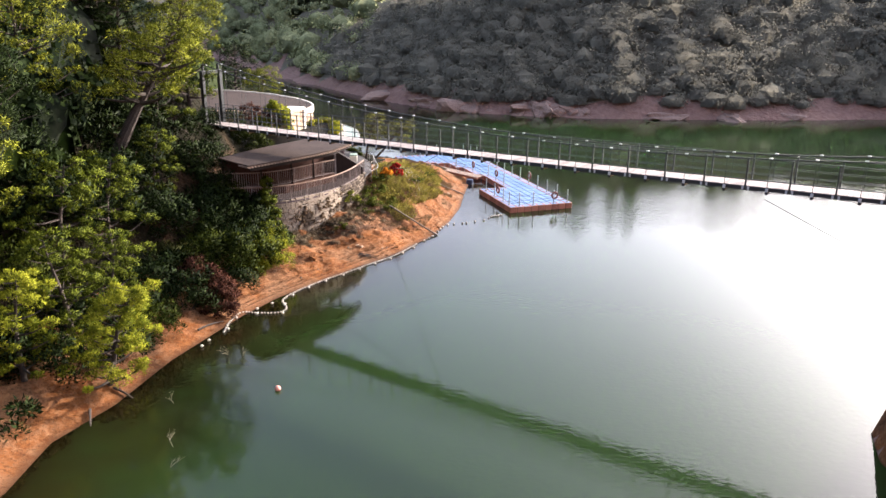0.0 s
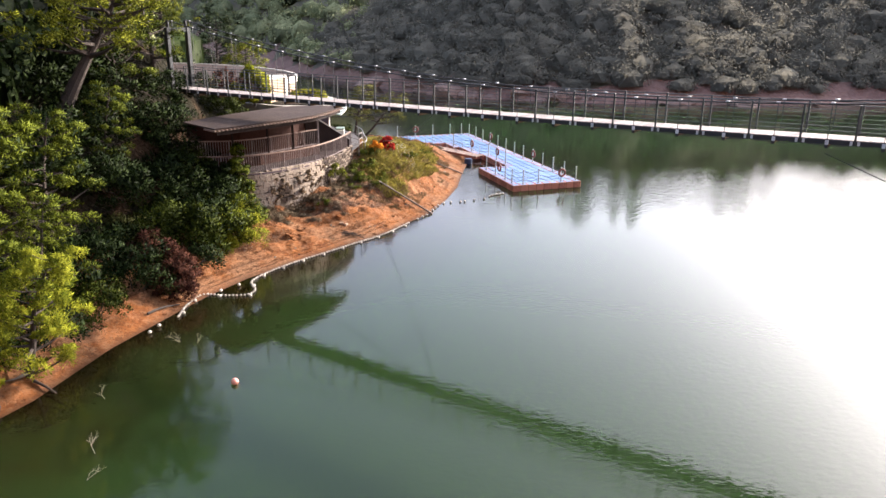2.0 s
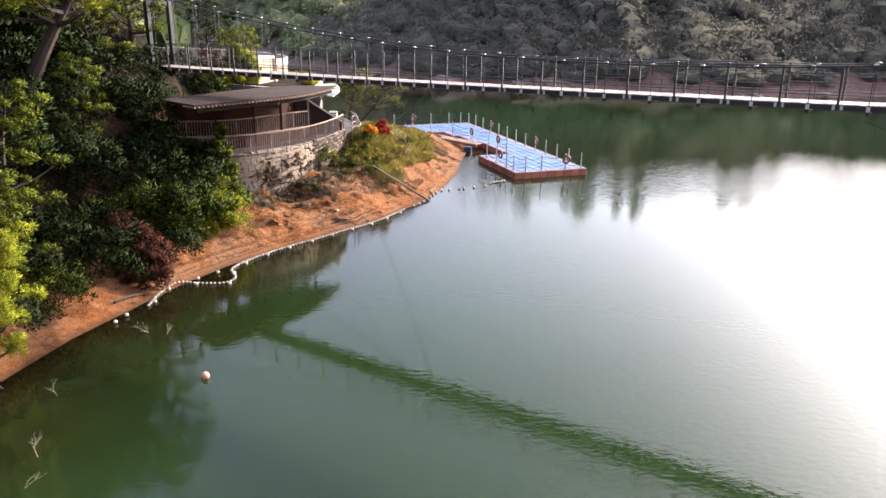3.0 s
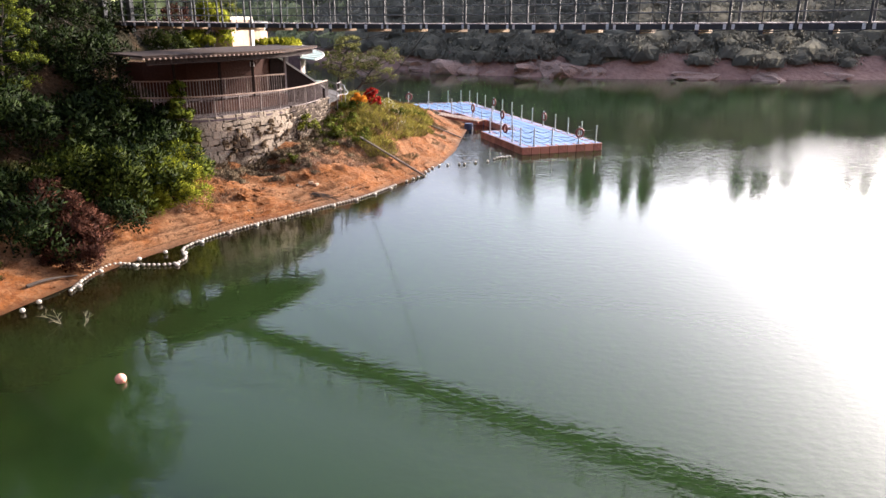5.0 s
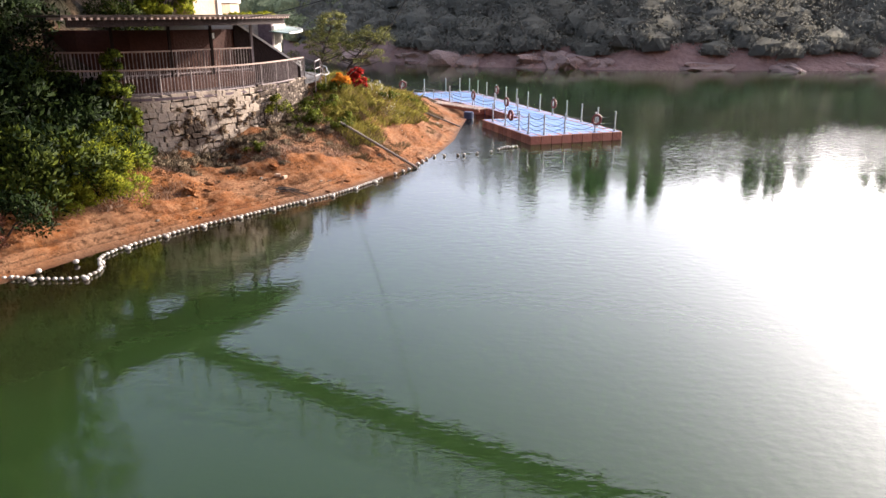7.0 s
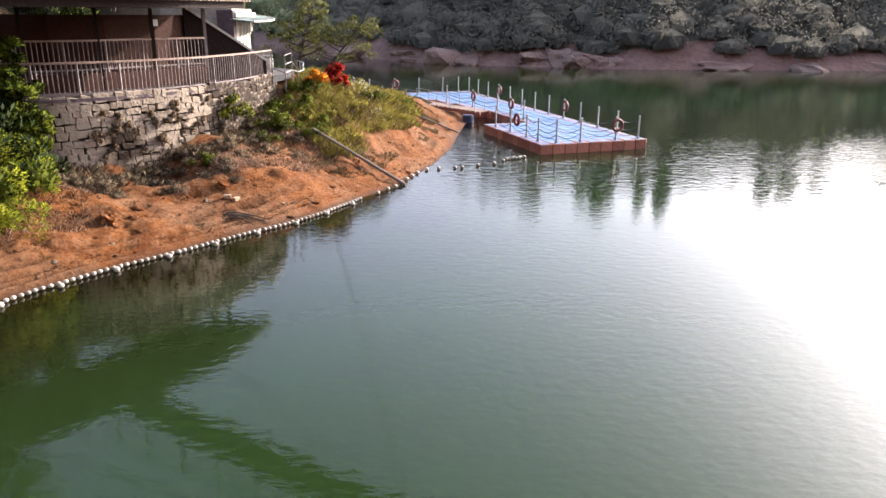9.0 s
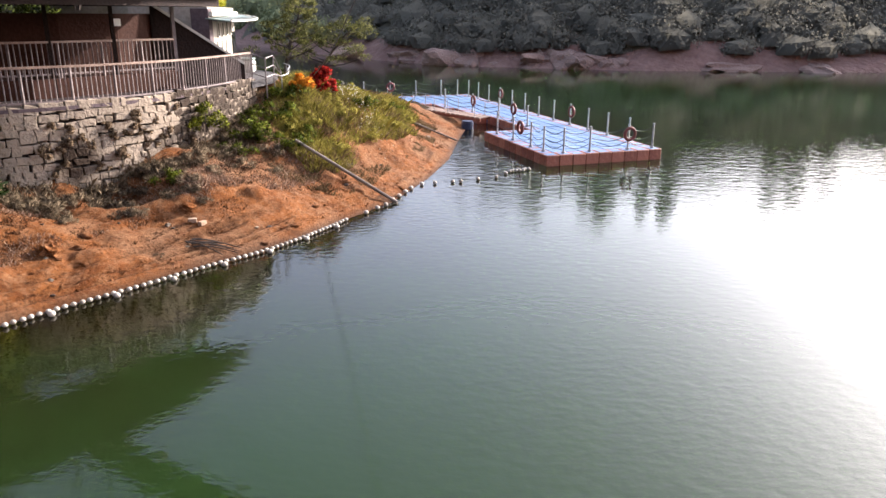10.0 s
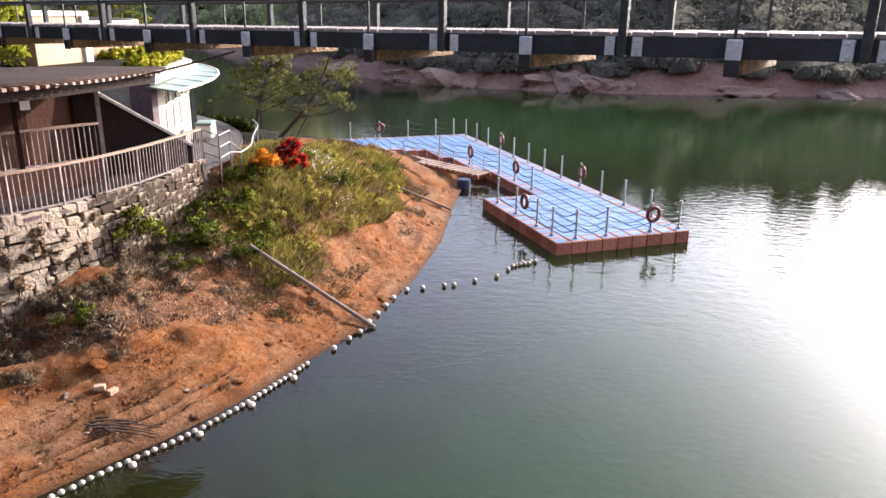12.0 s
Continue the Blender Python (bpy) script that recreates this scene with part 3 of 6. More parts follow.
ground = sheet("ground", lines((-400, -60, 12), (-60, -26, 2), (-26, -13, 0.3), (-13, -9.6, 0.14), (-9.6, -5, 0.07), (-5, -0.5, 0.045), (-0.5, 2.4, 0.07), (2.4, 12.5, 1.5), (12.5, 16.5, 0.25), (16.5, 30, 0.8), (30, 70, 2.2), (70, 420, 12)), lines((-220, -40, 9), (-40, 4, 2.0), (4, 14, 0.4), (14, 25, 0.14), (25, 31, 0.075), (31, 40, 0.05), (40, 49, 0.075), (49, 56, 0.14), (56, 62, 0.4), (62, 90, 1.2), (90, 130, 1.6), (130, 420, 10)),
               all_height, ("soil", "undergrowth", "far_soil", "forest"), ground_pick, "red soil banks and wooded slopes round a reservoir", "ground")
wx, wy = np.meshgrid(lines((-700, -18, 341), (-18, 5, 0.5), (5, 700, 139)), lines((-550, 4, 277), (4, 64, 0.5), (64, 850, 131)))
me = bpy.data.meshes.new("water")
i = (np.arange(wx.shape[0] - 1)[:, None] * wx.shape[1] + np.arange(wx.shape[1] - 1)[None]).ravel()
me.from_pydata(np.stack([wx, wy, 0 * wx], -1).reshape(-1, 3).tolist(), [], np.stack([i, i + 1, i + wx.shape[1] + 1, i + wx.shape[1]], -1).tolist())
# how far the bottom shows: full at the edge, none 4 m out
reach = me.attributes.new("shallow", "FLOAT", "POINT")
reach.data.foreach_set("value", np.clip(1.9 + inland(LAND, wx, wy).ravel() / 3.2, 0, 1.9).astype(np.float32))
me.materials.append(M["water"])
water = tagged(new("water", me), "still green reservoir water with faint ripples", "water", kind="structure")

# ---- footbridge ----
BX, BY, BA, STEP = 11.234, 23.634, 2.5694, 1.516
BD, BN = Vector((math.cos(BA), math.sin(BA))), Vector((math.sin(BA), -math.cos(BA)))
BW = 0.95


def deck_z(s):
    return 6.80 - 0.0194 * s + 0.0003 * s * s


def on_bridge(s, w, z):
    p = Vector((BX, BY)) + BD * s + BN * w
    return Vector((p.x, p.y, z))


def cable_z(s):
    return 7.6 + 0.0043 * (s - 7) ** 2


FIRST, LAST = -10, 20
bridge = thing("suspension_footbridge", on_bridge(7, 0.45, 6.2), "narrow suspension footbridge with dark steel rails and pale planks", "footbridge")
stops = [STEP * k for k in range(FIRST, LAST + 1)]
for w in (0.0, BW):
    bm = bmesh.new()
    sweep(bm, [on_bridge(a, w, deck_z(a) - 0.11) for a in stops], 0.07, 0.135)
    part("stringer", bm, "girder", bridge)
bm = bmesh.new()
s = stops[0]
while s < stops[-1]:
    z = deck_z(s) - 0.025
    box(bm, (0.138, BW + 0.06, 0.028), on_bridge(s, BW / 2, z + random.uniform(-0.004, 0.004)), rz=BA)
    s += 0.15
part("deck_planks", bm, "plank", bridge, "sun-bleached plank deck")
for k, s in enumerate(stops):
    for w, out in ((0.0, -1), (BW, 1)):
        z = deck_z(s)
        bm = bmesh.new()
        box(bm, (0.06, 0.06, 1.22), on_bridge(s, w + 0.07 * out, z + 0.43), rz=BA, bevel=0.008)
        post = part("post", bm, "steel", bridge)
        for o in (-0.1, 0.1):
            bm = bmesh.new()
            box(bm, (0.075, 0.012, 0.13), on_bridge(s + o, w + 0.045 * out, z - 0.11), rz=BA, bevel=0.003)
            for dz in (-0.04, 0.04):
                box(bm, (0.02, 0.02, 0.02), on_bridge(s + o, w + 0.052 * out, z - 0.11 + dz), rz=BA, bevel=0.004)
            part("bracket_plate", bm, "plate", post, "pale bracket plate")
for w in (-0.07, BW + 0.07):
    for h, r in ((1.02, 0.018), (0.76, 0.01), (0.5, 0.01), (0.24, 0.018)):
        bm = bmesh.new()
        tube(bm, [on_bridge(s, w, deck_z(s) + h) for s in stops], r, 5)
        part("rail_bar", bm, "steel", bridge)
    bm = bmesh.new()
    tube(bm, [on_bridge(s, w * 1.0, cable_z(s)) for s in np.linspace(stops[0], 29.9, 60)], 0.028, 6)
    part("main_cable", bm, "cable", bridge)
for k in range(FIRST, LAST):
    s = STEP * (k + 0.5)
    bm = bmesh.new()
    beam(bm, on_bridge(s, -0.02, deck_z(s) - 0.23), on_bridge(s, BW + 0.28, deck_z(s) - 0.23), 0.12, 0.1, bevel=0.01)
    part("cross_beam", bm, "beam", bridge, "weathered timber cross beam")
    for w in (-0.07, BW + 0.07):
        bm = bmesh.new()
        tube(bm, [on_bridge(s, w, deck_z(s) - 0.28), on_bridge(s, w, cable_z(s))], 0.012, 5)
        hanger = part("hanger", bm, "steel", bridge)
        bm = bmesh.new()
        box(bm, (0.12, 0.1, 0.05), on_bridge(s, w, cable_z(s) + 0.03), rz=BA, bevel=0.01)
        part("cable_clamp", bm, "galv", hanger, "pale metal clamp on the cable")
        bm = bmesh.new()
        box(bm, (0.1, 0.04, 0.14), on_bridge(s, w * 1.02, deck_z(s) - 0.12), rz=BA, bevel=0.01)
        part("hanger_plate", bm, "plate", hanger)
        bm = bmesh.new()
        box(bm, (0.1, 0.03, 0.14), on_bridge(s, w * 1.02, deck_z(s) - 0.22), rz=BA, bevel=0.008)
        part("hanger_shoe", bm, "girder", hanger, "dark steel shoe")
for p, q in ((on_bridge(STEP * 9.5, BW + 0.2, 6.25), (-3.7, 45.0, 2.9)), (on_bridge(STEP * -0.5, -0.25, 6.4), (24, 6, 1.5)), (on_bridge(STEP * 10.5, BW + 0.2, 6.25), (-9.6, 41.0, 5.3))):
    bm = bmesh.new()
    p, q = Vector(p), Vector(q)
    tube(bm, [p.lerp(q, t) - Vector((0, 0, 0.35 * math.sin(math.pi * t))) for t in np.linspace(0, 1, 12)], 0.014, 5)
    part("guy_cable", bm, "cable", bridge)
bm = bmesh.new()
tube(bm, [on_bridge(STEP * (k + f), -0.06, deck_z(STEP * k) - 0.17 - 0.07 * math.sin(math.pi * f)) for k in range(-9, 5) for f in (0.0, 0.25, 0.5, 0.75)], 0.012, 5)
part("service_cable", bm, "cable", bridge, "slack black cable under the deck edge")
tower = thing("bridge_tower", on_bridge(29.9, 0.45, 6.3), "green-grey steel portal tower holding the bridge cables", "tower", "bridge towers")
for w in (-0.15, BW + 0.15):
    bm = bmesh.new()
    box(bm, (0.24, 0.2, 3.5), on_bridge(29.9, w, 7.75), rz=BA, bevel=0.015)
    part("leg", bm, "steel", tower)
for w in (-0.07, BW + 0.07):
    bm = bmesh.new()
    box(bm, (0.16, 0.1, 0.36), on_bridge(29.9, w, 9.67), rz=BA, bevel=0.02)
    part("saddle", bm, "steel", tower)
for h in (9.38,):
    bm = bmesh.new()
    beam(bm, on_bridge(29.9, -0.05, h), on_bridge(29.9, BW + 0.05, h), 0.16, 0.2, bevel=0.01)
    part("cross_bar", bm, "steel", tower)

# ---- floating pontoon ----
PO, PU, PV = Vector((4.35, 44.35)), Vector((0.944, 0.33)), Vector((-0.33, 0.944))
CUBE = 0.5165
PA = math.atan2(PU.y, PU.x)


def on_pontoon(u, v, z=0.38):
    p = PO + PU * u + PV * v
    return Vector((p.x, p.y, z))


def pontoon_cells():
    cells = set()
    for i in range(9):
        for j in range(11):
            cells.add((i, j))
    for j in range(11, 38):
        lo = 4 if j < 20 else (3 if j < 26 else (2 if j < 30 else 4 - (j - 26) * 1))
        if j >= 30:
            lo = max(-5, 2 - (j - 29) * 2)
        for i in range(lo, 9):
            cells.add((i, j))
    return cells


CELLS = pontoon_cells()
pontoon = thing("floating_pontoon", on_pontoon(2.3, 2.8, 0), "floating walkway of blue and faded red plastic cubes on the water", "pontoon")


def cube_mesh(name, mat, deck=None):
    """A float cube; deck gives the tread plate on its top another colour."""
    bm = bmesh.new()
    box(bm, (CUBE - 0.012, CUBE - 0.012, 0.5), (0, 0, 0), bevel=0.028)
    me = bpy.data.meshes.new(name)
    me.materials.append(M[mat])
    if deck:
        top = max(bm.faces, key=lambda f: f.calc_center_median().z)
        bmesh.ops.inset_region(bm, faces=[top], thickness=0.05, depth=-0.004)
        top.material_index = 1
        me.materials.append(M[deck])
    bm.to_mesh(me)
    bm.free()
    return me


def child(name, me, parent, world_m):
    ob = new(name, me)
    ob.parent = parent
    BASE[ob] = BASE[parent]
    ob.matrix_basis = BASE[parent].inverted() @ world_m
    return ob


CUBES = {True: cube_mesh("float_cube_red", "orange", "blue"), False: cube_mesh("float_cube_blue", "blue")}
for i, j in sorted(CELLS):
    rim = any((i + a, j + b) not in CELLS for a, b in ((1, 0), (-1, 0), (0, 1), (0, -1)))
    p = on_pontoon((i + 0.5) * CUBE, (j + 0.5) * CUBE, 0.13 + random.uniform(-0.008, 0.008))
    child("float_cube", CUBES[rim], pontoon, Matrix.Translation(p) @ Matrix.Rotation(PA, 4, "Z"))


def pontoon_post():
    bm = bmesh.new()
    tube(bm, [(0, 0, 0), (0, 0, 0.88)], 0.035, 7)
    tube(bm, [(0, 0, 0), (0, 0, 0.07)], 0.07, 8)
    tube(bm, [(0, 0, 0.86), (0, 0, 0.9)], 0.045, 7)
    me = bpy.data.meshes.new("post")
    bm.to_mesh(me)
    bm.free()
    me.materials.append(M["galv"])
    return me


POST = pontoon_post()


def chain_run(cells, flags):
    """Posts in the middle of rim cubes, with two sagging ropes between them."""
    pts = [on_pontoon((i + 0.5) * CUBE, (j + 0.5) * CUBE) for i, j in cells]
    for p in pts:
        child("post", POST, pontoon, Matrix.Translation(p))
    for (a, b), flag in zip(zip(pts, pts[1:]), flags):
        if not flag:
            continue
        for h in (0.8, 0.5, 0.3):
            bm = bmesh.new()
            tube(bm, [a.lerp(b, t) + Vector((0, 0, h - 0.16 * math.sin(math.pi * t))) for t in np.linspace(0, 1, 9)], 0.012, 4)
            part("rope", bm, "steel", pontoon)


chain_run([(0, 9), (0, 6), (0, 3), (0, 1), (1, 0), (3, 0), (6, 0), (8, 0)], [1] * 7)
chain_run([(8, j) for j in range(3, 38, 3)], [0] * 12)
chain_run([(4, 12), (4, 15), (4, 18), (3, 22), (2, 27)], [1, 0, 1, 1])
chain_run([(7, 37), (5, 37), (2, 37), (-1, 37), (-4, 37)], [1] * 4)


def lifebuoy(at, turn):
    bm = bmesh.new()
    seg, ring = 18, 7
    vs = [[bm.verts.new(((0.21 + 0.06 * math.cos(b)) * math.cos(a), 0.06 * math.sin(b), (0.21 + 0.06 * math.cos(b)) * math.sin(a)))
           for b in (k * math.tau / ring for k in range(ring))] for a in (k * math.tau / seg for k in range(seg))]
    for a in range(seg):
        for b in range(ring):
            bm.faces.new((vs[a][b], vs[a][(b + 1) % ring], vs[(a + 1) % seg][(b + 1) % ring], vs[(a + 1) % seg][b]))
    bm.transform(Matrix.Translation(at) @ Matrix.Rotation(turn, 4, "Z"))
    ob = part("lifebuoy", bm, "ring", smooth=True)
    return tagged(ob, "faded red lifebuoy hung on a pontoon post", "lifebuoy", "lifebuoys on the pontoon")


for i, j, t in ((6, 0, 0.33), (0, 5, 1.9), (8, 12, 1.9), (4, 15, 1.9), (8, 27, 1.9), (3, 22, 1.9), (-1, 37, 0.33)):
    lifebuoy(on_pontoon((i + 0.5) * CUBE, (j + 0.5) * CUBE - 0.09, 0.95), t)

# ---- pavilion ----
DECK, RAISED = 2.95, 3.42
EDGE = [(-12.4, 35.0), (-10.7, 34.9), (-9.0, 35.35), (-7.9, 36.2), (-7.0, 37.25), (-6.35, 38.3), (-5.85, 39.6), (-5.5, 41.0), (-5.2, 42.9)]
INNER = [(-12.6, 36.4), (-11.4, 36.35), (-10.2, 36.6), (-9.1, 37.35), (-8.2, 38.5), (-7.4, 39.6), (-6.67, 40.5)]
# last corner is added so dark wall fills the shaded wedge by the stair
WALL = [(-13.2, 37.9), (-11.8, 37.6), (-10.2, 38.0), (-9.0, 38.8), (-8.02, 39.96), (-7.62, 40.7), (-7.25, 41.35)]
terrace = thing("pavilion_terrace", (-8.5, 38.5, DECK), "curved paved terrace with a raised inner step above the bank", "terrace")
bm = bmesh.new()
prism(bm, EDGE + [(-6.4, 45.5), (-11.5, 43.5), (-13.5, 39.5), (-13.5, 36)], DECK - 0.14, DECK)
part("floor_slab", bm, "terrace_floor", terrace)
bm = bmesh.new()
prism(bm, [(x + 0.05, y - 0.05) for x, y in INNER] + WALL[::-1], DECK + 0.004, RAISED)
part("raised_floor", bm, "panel", terrace, "reddish brown raised floor")
bm = bmesh.new()
lip = smooth_line(EDGE, 0.4)
sweep(bm, [(p.x, p.y, DECK - 0.045) for p in lip], 0.22, 0.08)
part("edge_beam", bm, "lilac", terrace)


def railing(line, z, name, label, gap=0.115, h=0.86, top="handrail"):
    pts = smooth_line(line, gap)
    rail = thing(name, (pts[0].x, pts[0].y, z), label, "railing", "terrace railings")
    v3 = lambda p, k: Vector((p.x, p.y, z + k))  # noqa: E731
    bm = bmesh.new()
    sweep(bm, [v3(p, h) for p in pts[::2]], 0.075, 0.05)
    part("handrail", bm, top, rail, "worn timber handrail")
    bm = bmesh.new()
    sweep(bm, [v3(p, 0.1) for p in pts[::2]], 0.04, 0.04)
    part("bottom_rail", bm, "rail", rail)
    for k, p in enumerate(pts):
        bm = bmesh.new()
        if k % 9 == 0:
            beam(bm, v3(p, 0), v3(p, h), 0.05, 0.05)
            part("post", bm, "rail", rail)
        else:
            beam(bm, v3(p, 0.1), v3(p, h), 0.022, 0.022)
            part("baluster", bm, "rail", rail)
    return rail


railing(EDGE, DECK, "outer_railing", "brown metal railing with upright bars along the terrace edge")
railing(INNER, RAISED, "inner_railing", "brown metal railing inside the covered terrace", 0.125)

pavilion = thing("pavilion", (-9.5, 38.5, DECK), "open pavilion with a low curved lean-to roof and brown walls", "pavilion")
ROOF = [(-11.95, 34.9), (-9.85, 32.8), (-8.95, 33.85), (-8.0, 35.0), (-7.0, 36.25), (-6.3, 37.4), (-5.95, 38.4), (-5.62, 39.7), (-5.32, 41.2), (-7.3, 41.3), (-8.5, 40.8), (-10.4, 37.9)]


def roof_z(x, y):
    return 5.42 + 0.006 * (x + 9)


bm = bmesh.new()
prism(bm, ROOF, lambda x, y: roof_z(x, y) - 0.03, lambda x, y: roof_z(x, y) + 0.03)
roof = part("roof", bm, "roof", pavilion, "brown sheet roof")
eave = smooth_line(ROOF[1:9], 0.2)
RAFTER = bmesh.new()
box(RAFTER, (0.9, 0.08, 0.06), (-0.36, 0, 0.03))
rafter_me = bpy.data.meshes.new("rafter")
RAFTER.to_mesh(rafter_me)
RAFTER.free()
rafter_me.materials.append(M["handrail"])
for a, b in zip(eave, eave[1:]):
    t = (b - a).normalized()
    child("rafter", rafter_me, pavilion, Matrix.Translation((a.x, a.y, roof_z(a.x, a.y) - 0.1)) @ Matrix.Rotation(math.atan2(-t.x, t.y), 4, "Z"))
bm = bmesh.new()
sweep(bm, [(p.x - 0.12, p.y + 0.08, roof_z(p.x, p.y) - 0.2) for p in eave[1:-1]], 0.06, 0.2)
part("eave_beam", bm, "brown", pavilion)
for x, y, z in ((-6.67, 40.5, DECK), (-7.75, 39.1, DECK), (-8.75, 37.75, DECK), (-10.2, 36.6, DECK), (-12.2, 36.3, DECK)):
    bm = bmesh.new()
    box(bm, (0.09, 0.09, roof_z(x, y) - 0.1 - z), (x, y, (roof_z(x, y) - 0.1 + z) / 2), rz=0.6)
    part("column", bm, "rail" if x > -7 else "brown", pavilion)
bm = bmesh.new()
sweep(bm, [(x, y, (4.95 + RAISED) / 2) for x, y in WALL], 0.1, 4.95 - RAISED - 0.01)
part("back_wall", bm, "panel", pavilion, "reddish brown panelled wall")
bm = bmesh.new()
box(bm, (0.2, 0.012, 0.19), (-7.95, 39.9, 4.72), rz=0.87)
notice = tagged(part("paper_notice", bm, "paper"), "small white paper notice on the brown wall", "notice")

# A stair flank with a pale coping comes down beside the pavilion.
stair = thing("stair_flank", (-6.5, 41.2, DECK), "dark brown stair flank with a pale sloping coping", "stairs")
T, B = Vector((-7.4, 40.85, 5.2)), Vector((-5.2, 42.1, 3.5))
bm = bmesh.new()
lo = [bm.verts.new(v) for v in ((T.x, T.y, DECK), (B.x, B.y, DECK), tuple(B), tuple(T))]
back = [bm.verts.new(v.co + Vector((-0.06, 0.12, 0))) for v in lo]
bm.faces.new(lo)
bm.faces.new(back[::-1])
for k in range(4):
    bm.faces.new((lo[k], back[k], back[(k + 1) % 4], lo[(k + 1) % 4]))
bmesh.ops.recalc_face_normals(bm, faces=bm.faces)
part("flank", bm, "brown", stair)
bm = bmesh.new()
beam(bm, T + Vector((-0.03, 0.06, 0.03)), B + Vector((-0.03, 0.06, 0.03)), 0.2, 0.07)
part("coping", bm, "white", stair, "pale painted coping")
for k in range(8):
    p = T.lerp(B, (k + 0.5) / 8) + Vector((-0.45, 0.9, -0.65))
    bm = bmesh.new()
    box(bm, (0.32, 1.5, 0.2), p, rz=0.48)
    part("step", bm, "concrete", stair)

# ---- stone wall under the terrace ----
wall = tagged(thing("retaining_wall", (-8, 37, 1.5), "rubble retaining wall of pale rough stones below the terrace", "wall"), kind="structure")
face = smooth_line([(x + 0.02, y + 0.02) for x, y in EDGE[1:]], 0.05)
bm = bmesh.new()
pts = [(p.x, p.y) for p in face[::6]]
prism(bm, pts + [(x - 0.9, y + 0.5) for x, y in pts[::-1]], 0.1, DECK - 0.15)
part("core", bm, "mortar", wall)


def stone_meshes(n, mat):
    got = []
    for k in range(n):
        r = random.Random(100 + k)
        bm = bmesh.new()
        bmesh.ops.create_cube(bm, size=1.0)
        for v in bm.verts:
            v.co += Vector((r.uniform(-0.13, 0.1), r.uniform(-0.05, 0.05), r.uniform(-0.13, 0.1)))
        bmesh.ops.bevel(bm, geom=list(bm.edges), offset=0.05, segments=1, affect="EDGES")
        me = bpy.data.meshes.new("stone")
        bm.to_mesh(me)
        bm.free()
        me.materials.append(M[mat])
        got.append(me)
    return got


STONES = stone_meshes(16, "stone")

# ---- kiosk ----
F0, F1 = Vector((-6.55, 43.3, 0)), Vector((-7.3, 49.0, 0))
out = Vector((F1.y - F0.y, F0.x - F1.x, 0)).normalized()
kiosk = thing("kiosk", (-9.5, 47.5, 2.6), "white kiosk with slit windows, planted roof and green glass canopy", "kiosk")
bm = bmesh.new()
prism(bm, [(-6.55, 43.3), (-7.3, 49.0), (-9.0, 52.0), (-14, 54), (-16, 47), (-9, 43.3)], 2.3, 5.15)
part("body", bm, "cream", kiosk)
bm = bmesh.new()
prism(bm, [(-6.5, 43.2), (-6.55, 43.75), (-7.1, 43.75), (-7.05, 43.2)], 2.6, 5.1)
part("corner_pier", bm, "lilac", kiosk, "purple grey corner pier")
for t in (0.3, 0.46, 0.62):
    p = F0.lerp(F1, t) + out * 0.012
    bm = bmesh.new()
    box(bm, (0.6, 0.05, 0.62), None, m=Matrix.Translation((p.x, p.y, 3.75)) @ Matrix.Rotation(math.atan2(F1.y - F0.y, F1.x - F0.x), 4, "Z"))
    part("wall_panel", bm, "white", kiosk, "white lower wall panel")
bm = bmesh.new()
sweep(bm, [(-6.45, 43.3, 4.95), (-7.2, 49.05, 4.95)], 0.1, 0.14)
part("lintel", bm, "white", kiosk)
for k, t in enumerate((0.3, 0.46, 0.62, 0.78)):
    p = F0.lerp(F1, t) + out * 0.01
    m = Matrix.Translation((p.x, p.y, 4.45)) @ Matrix.Rotation(math.atan2(F1.y - F0.y, F1.x - F0.x), 4, "Z")
    bm = bmesh.new()
    for dx, dz, sx, sz in ((-0.17, 0, 0.05, 0.46), (0.17, 0, 0.05, 0.46), (0, 0.23, 0.39, 0.05), (0, -0.23, 0.39, 0.05)):
        box(bm, (sx, 0.08, sz), None, m=m @ Matrix.Translation((dx, 0, dz)))
    w = part("window_frame", bm, "white", kiosk)
    bm = bmesh.new()
    box(bm, (0.3, 0.05, 0.42), None, m=m)
    part("pane", bm, "glass", w, "dark window pane")
p = F0.lerp(F1, 0.9) + out * 0.02
bm = bmesh.new()
box(bm, (0.7, 0.05, 1.7), None, m=Matrix.Translation((p.x, p.y, 3.45)) @ Matrix.Rotation(math.atan2(F1.y - F0.y, F1.x - F0.x), 4, "Z"))
part("door", bm, "glass", kiosk, "dark doorway")
CAN = smooth_line([(-5.75, 43.0), (-5.75, 45.0), (-5.95, 47.0), (-6.4, 48.8), (-7.2, 50.0), (-8.4, 50.6)], 0.35)
bm = bmesh.new()
prism(bm, [(q.x, q.y) for q in CAN] + [(-8.2, 50.2), (-7.35, 49.0), (-6.6, 43.2)], lambda x, y: 4.78 + (-0.1 * (x + 6.5)), lambda x, y: 4.82 + (-0.1 * (x + 6.5)))
canopy = part("canopy", bm, "canopy_glass", kiosk, "green glass canopy")
bm = bmesh.new()
sweep(bm, [(q.x, q.y, 4.82 - 0.1 * (q.x + 6.5)) for q in CAN], 0.05, 0.06)
part("canopy_rim", bm, "white", canopy, "white curved rim")
for q in CAN[3::4]:
    bm = bmesh.new()
    beam(bm, (q.x, q.y, 4.84 - 0.1 * (q.x + 6.5)), (q.x * 0.35 - 4.75, q.y * 0.9 + 4.6, 4.84), 0.04, 0.03)
    part("canopy_rib", bm, "white", canopy)
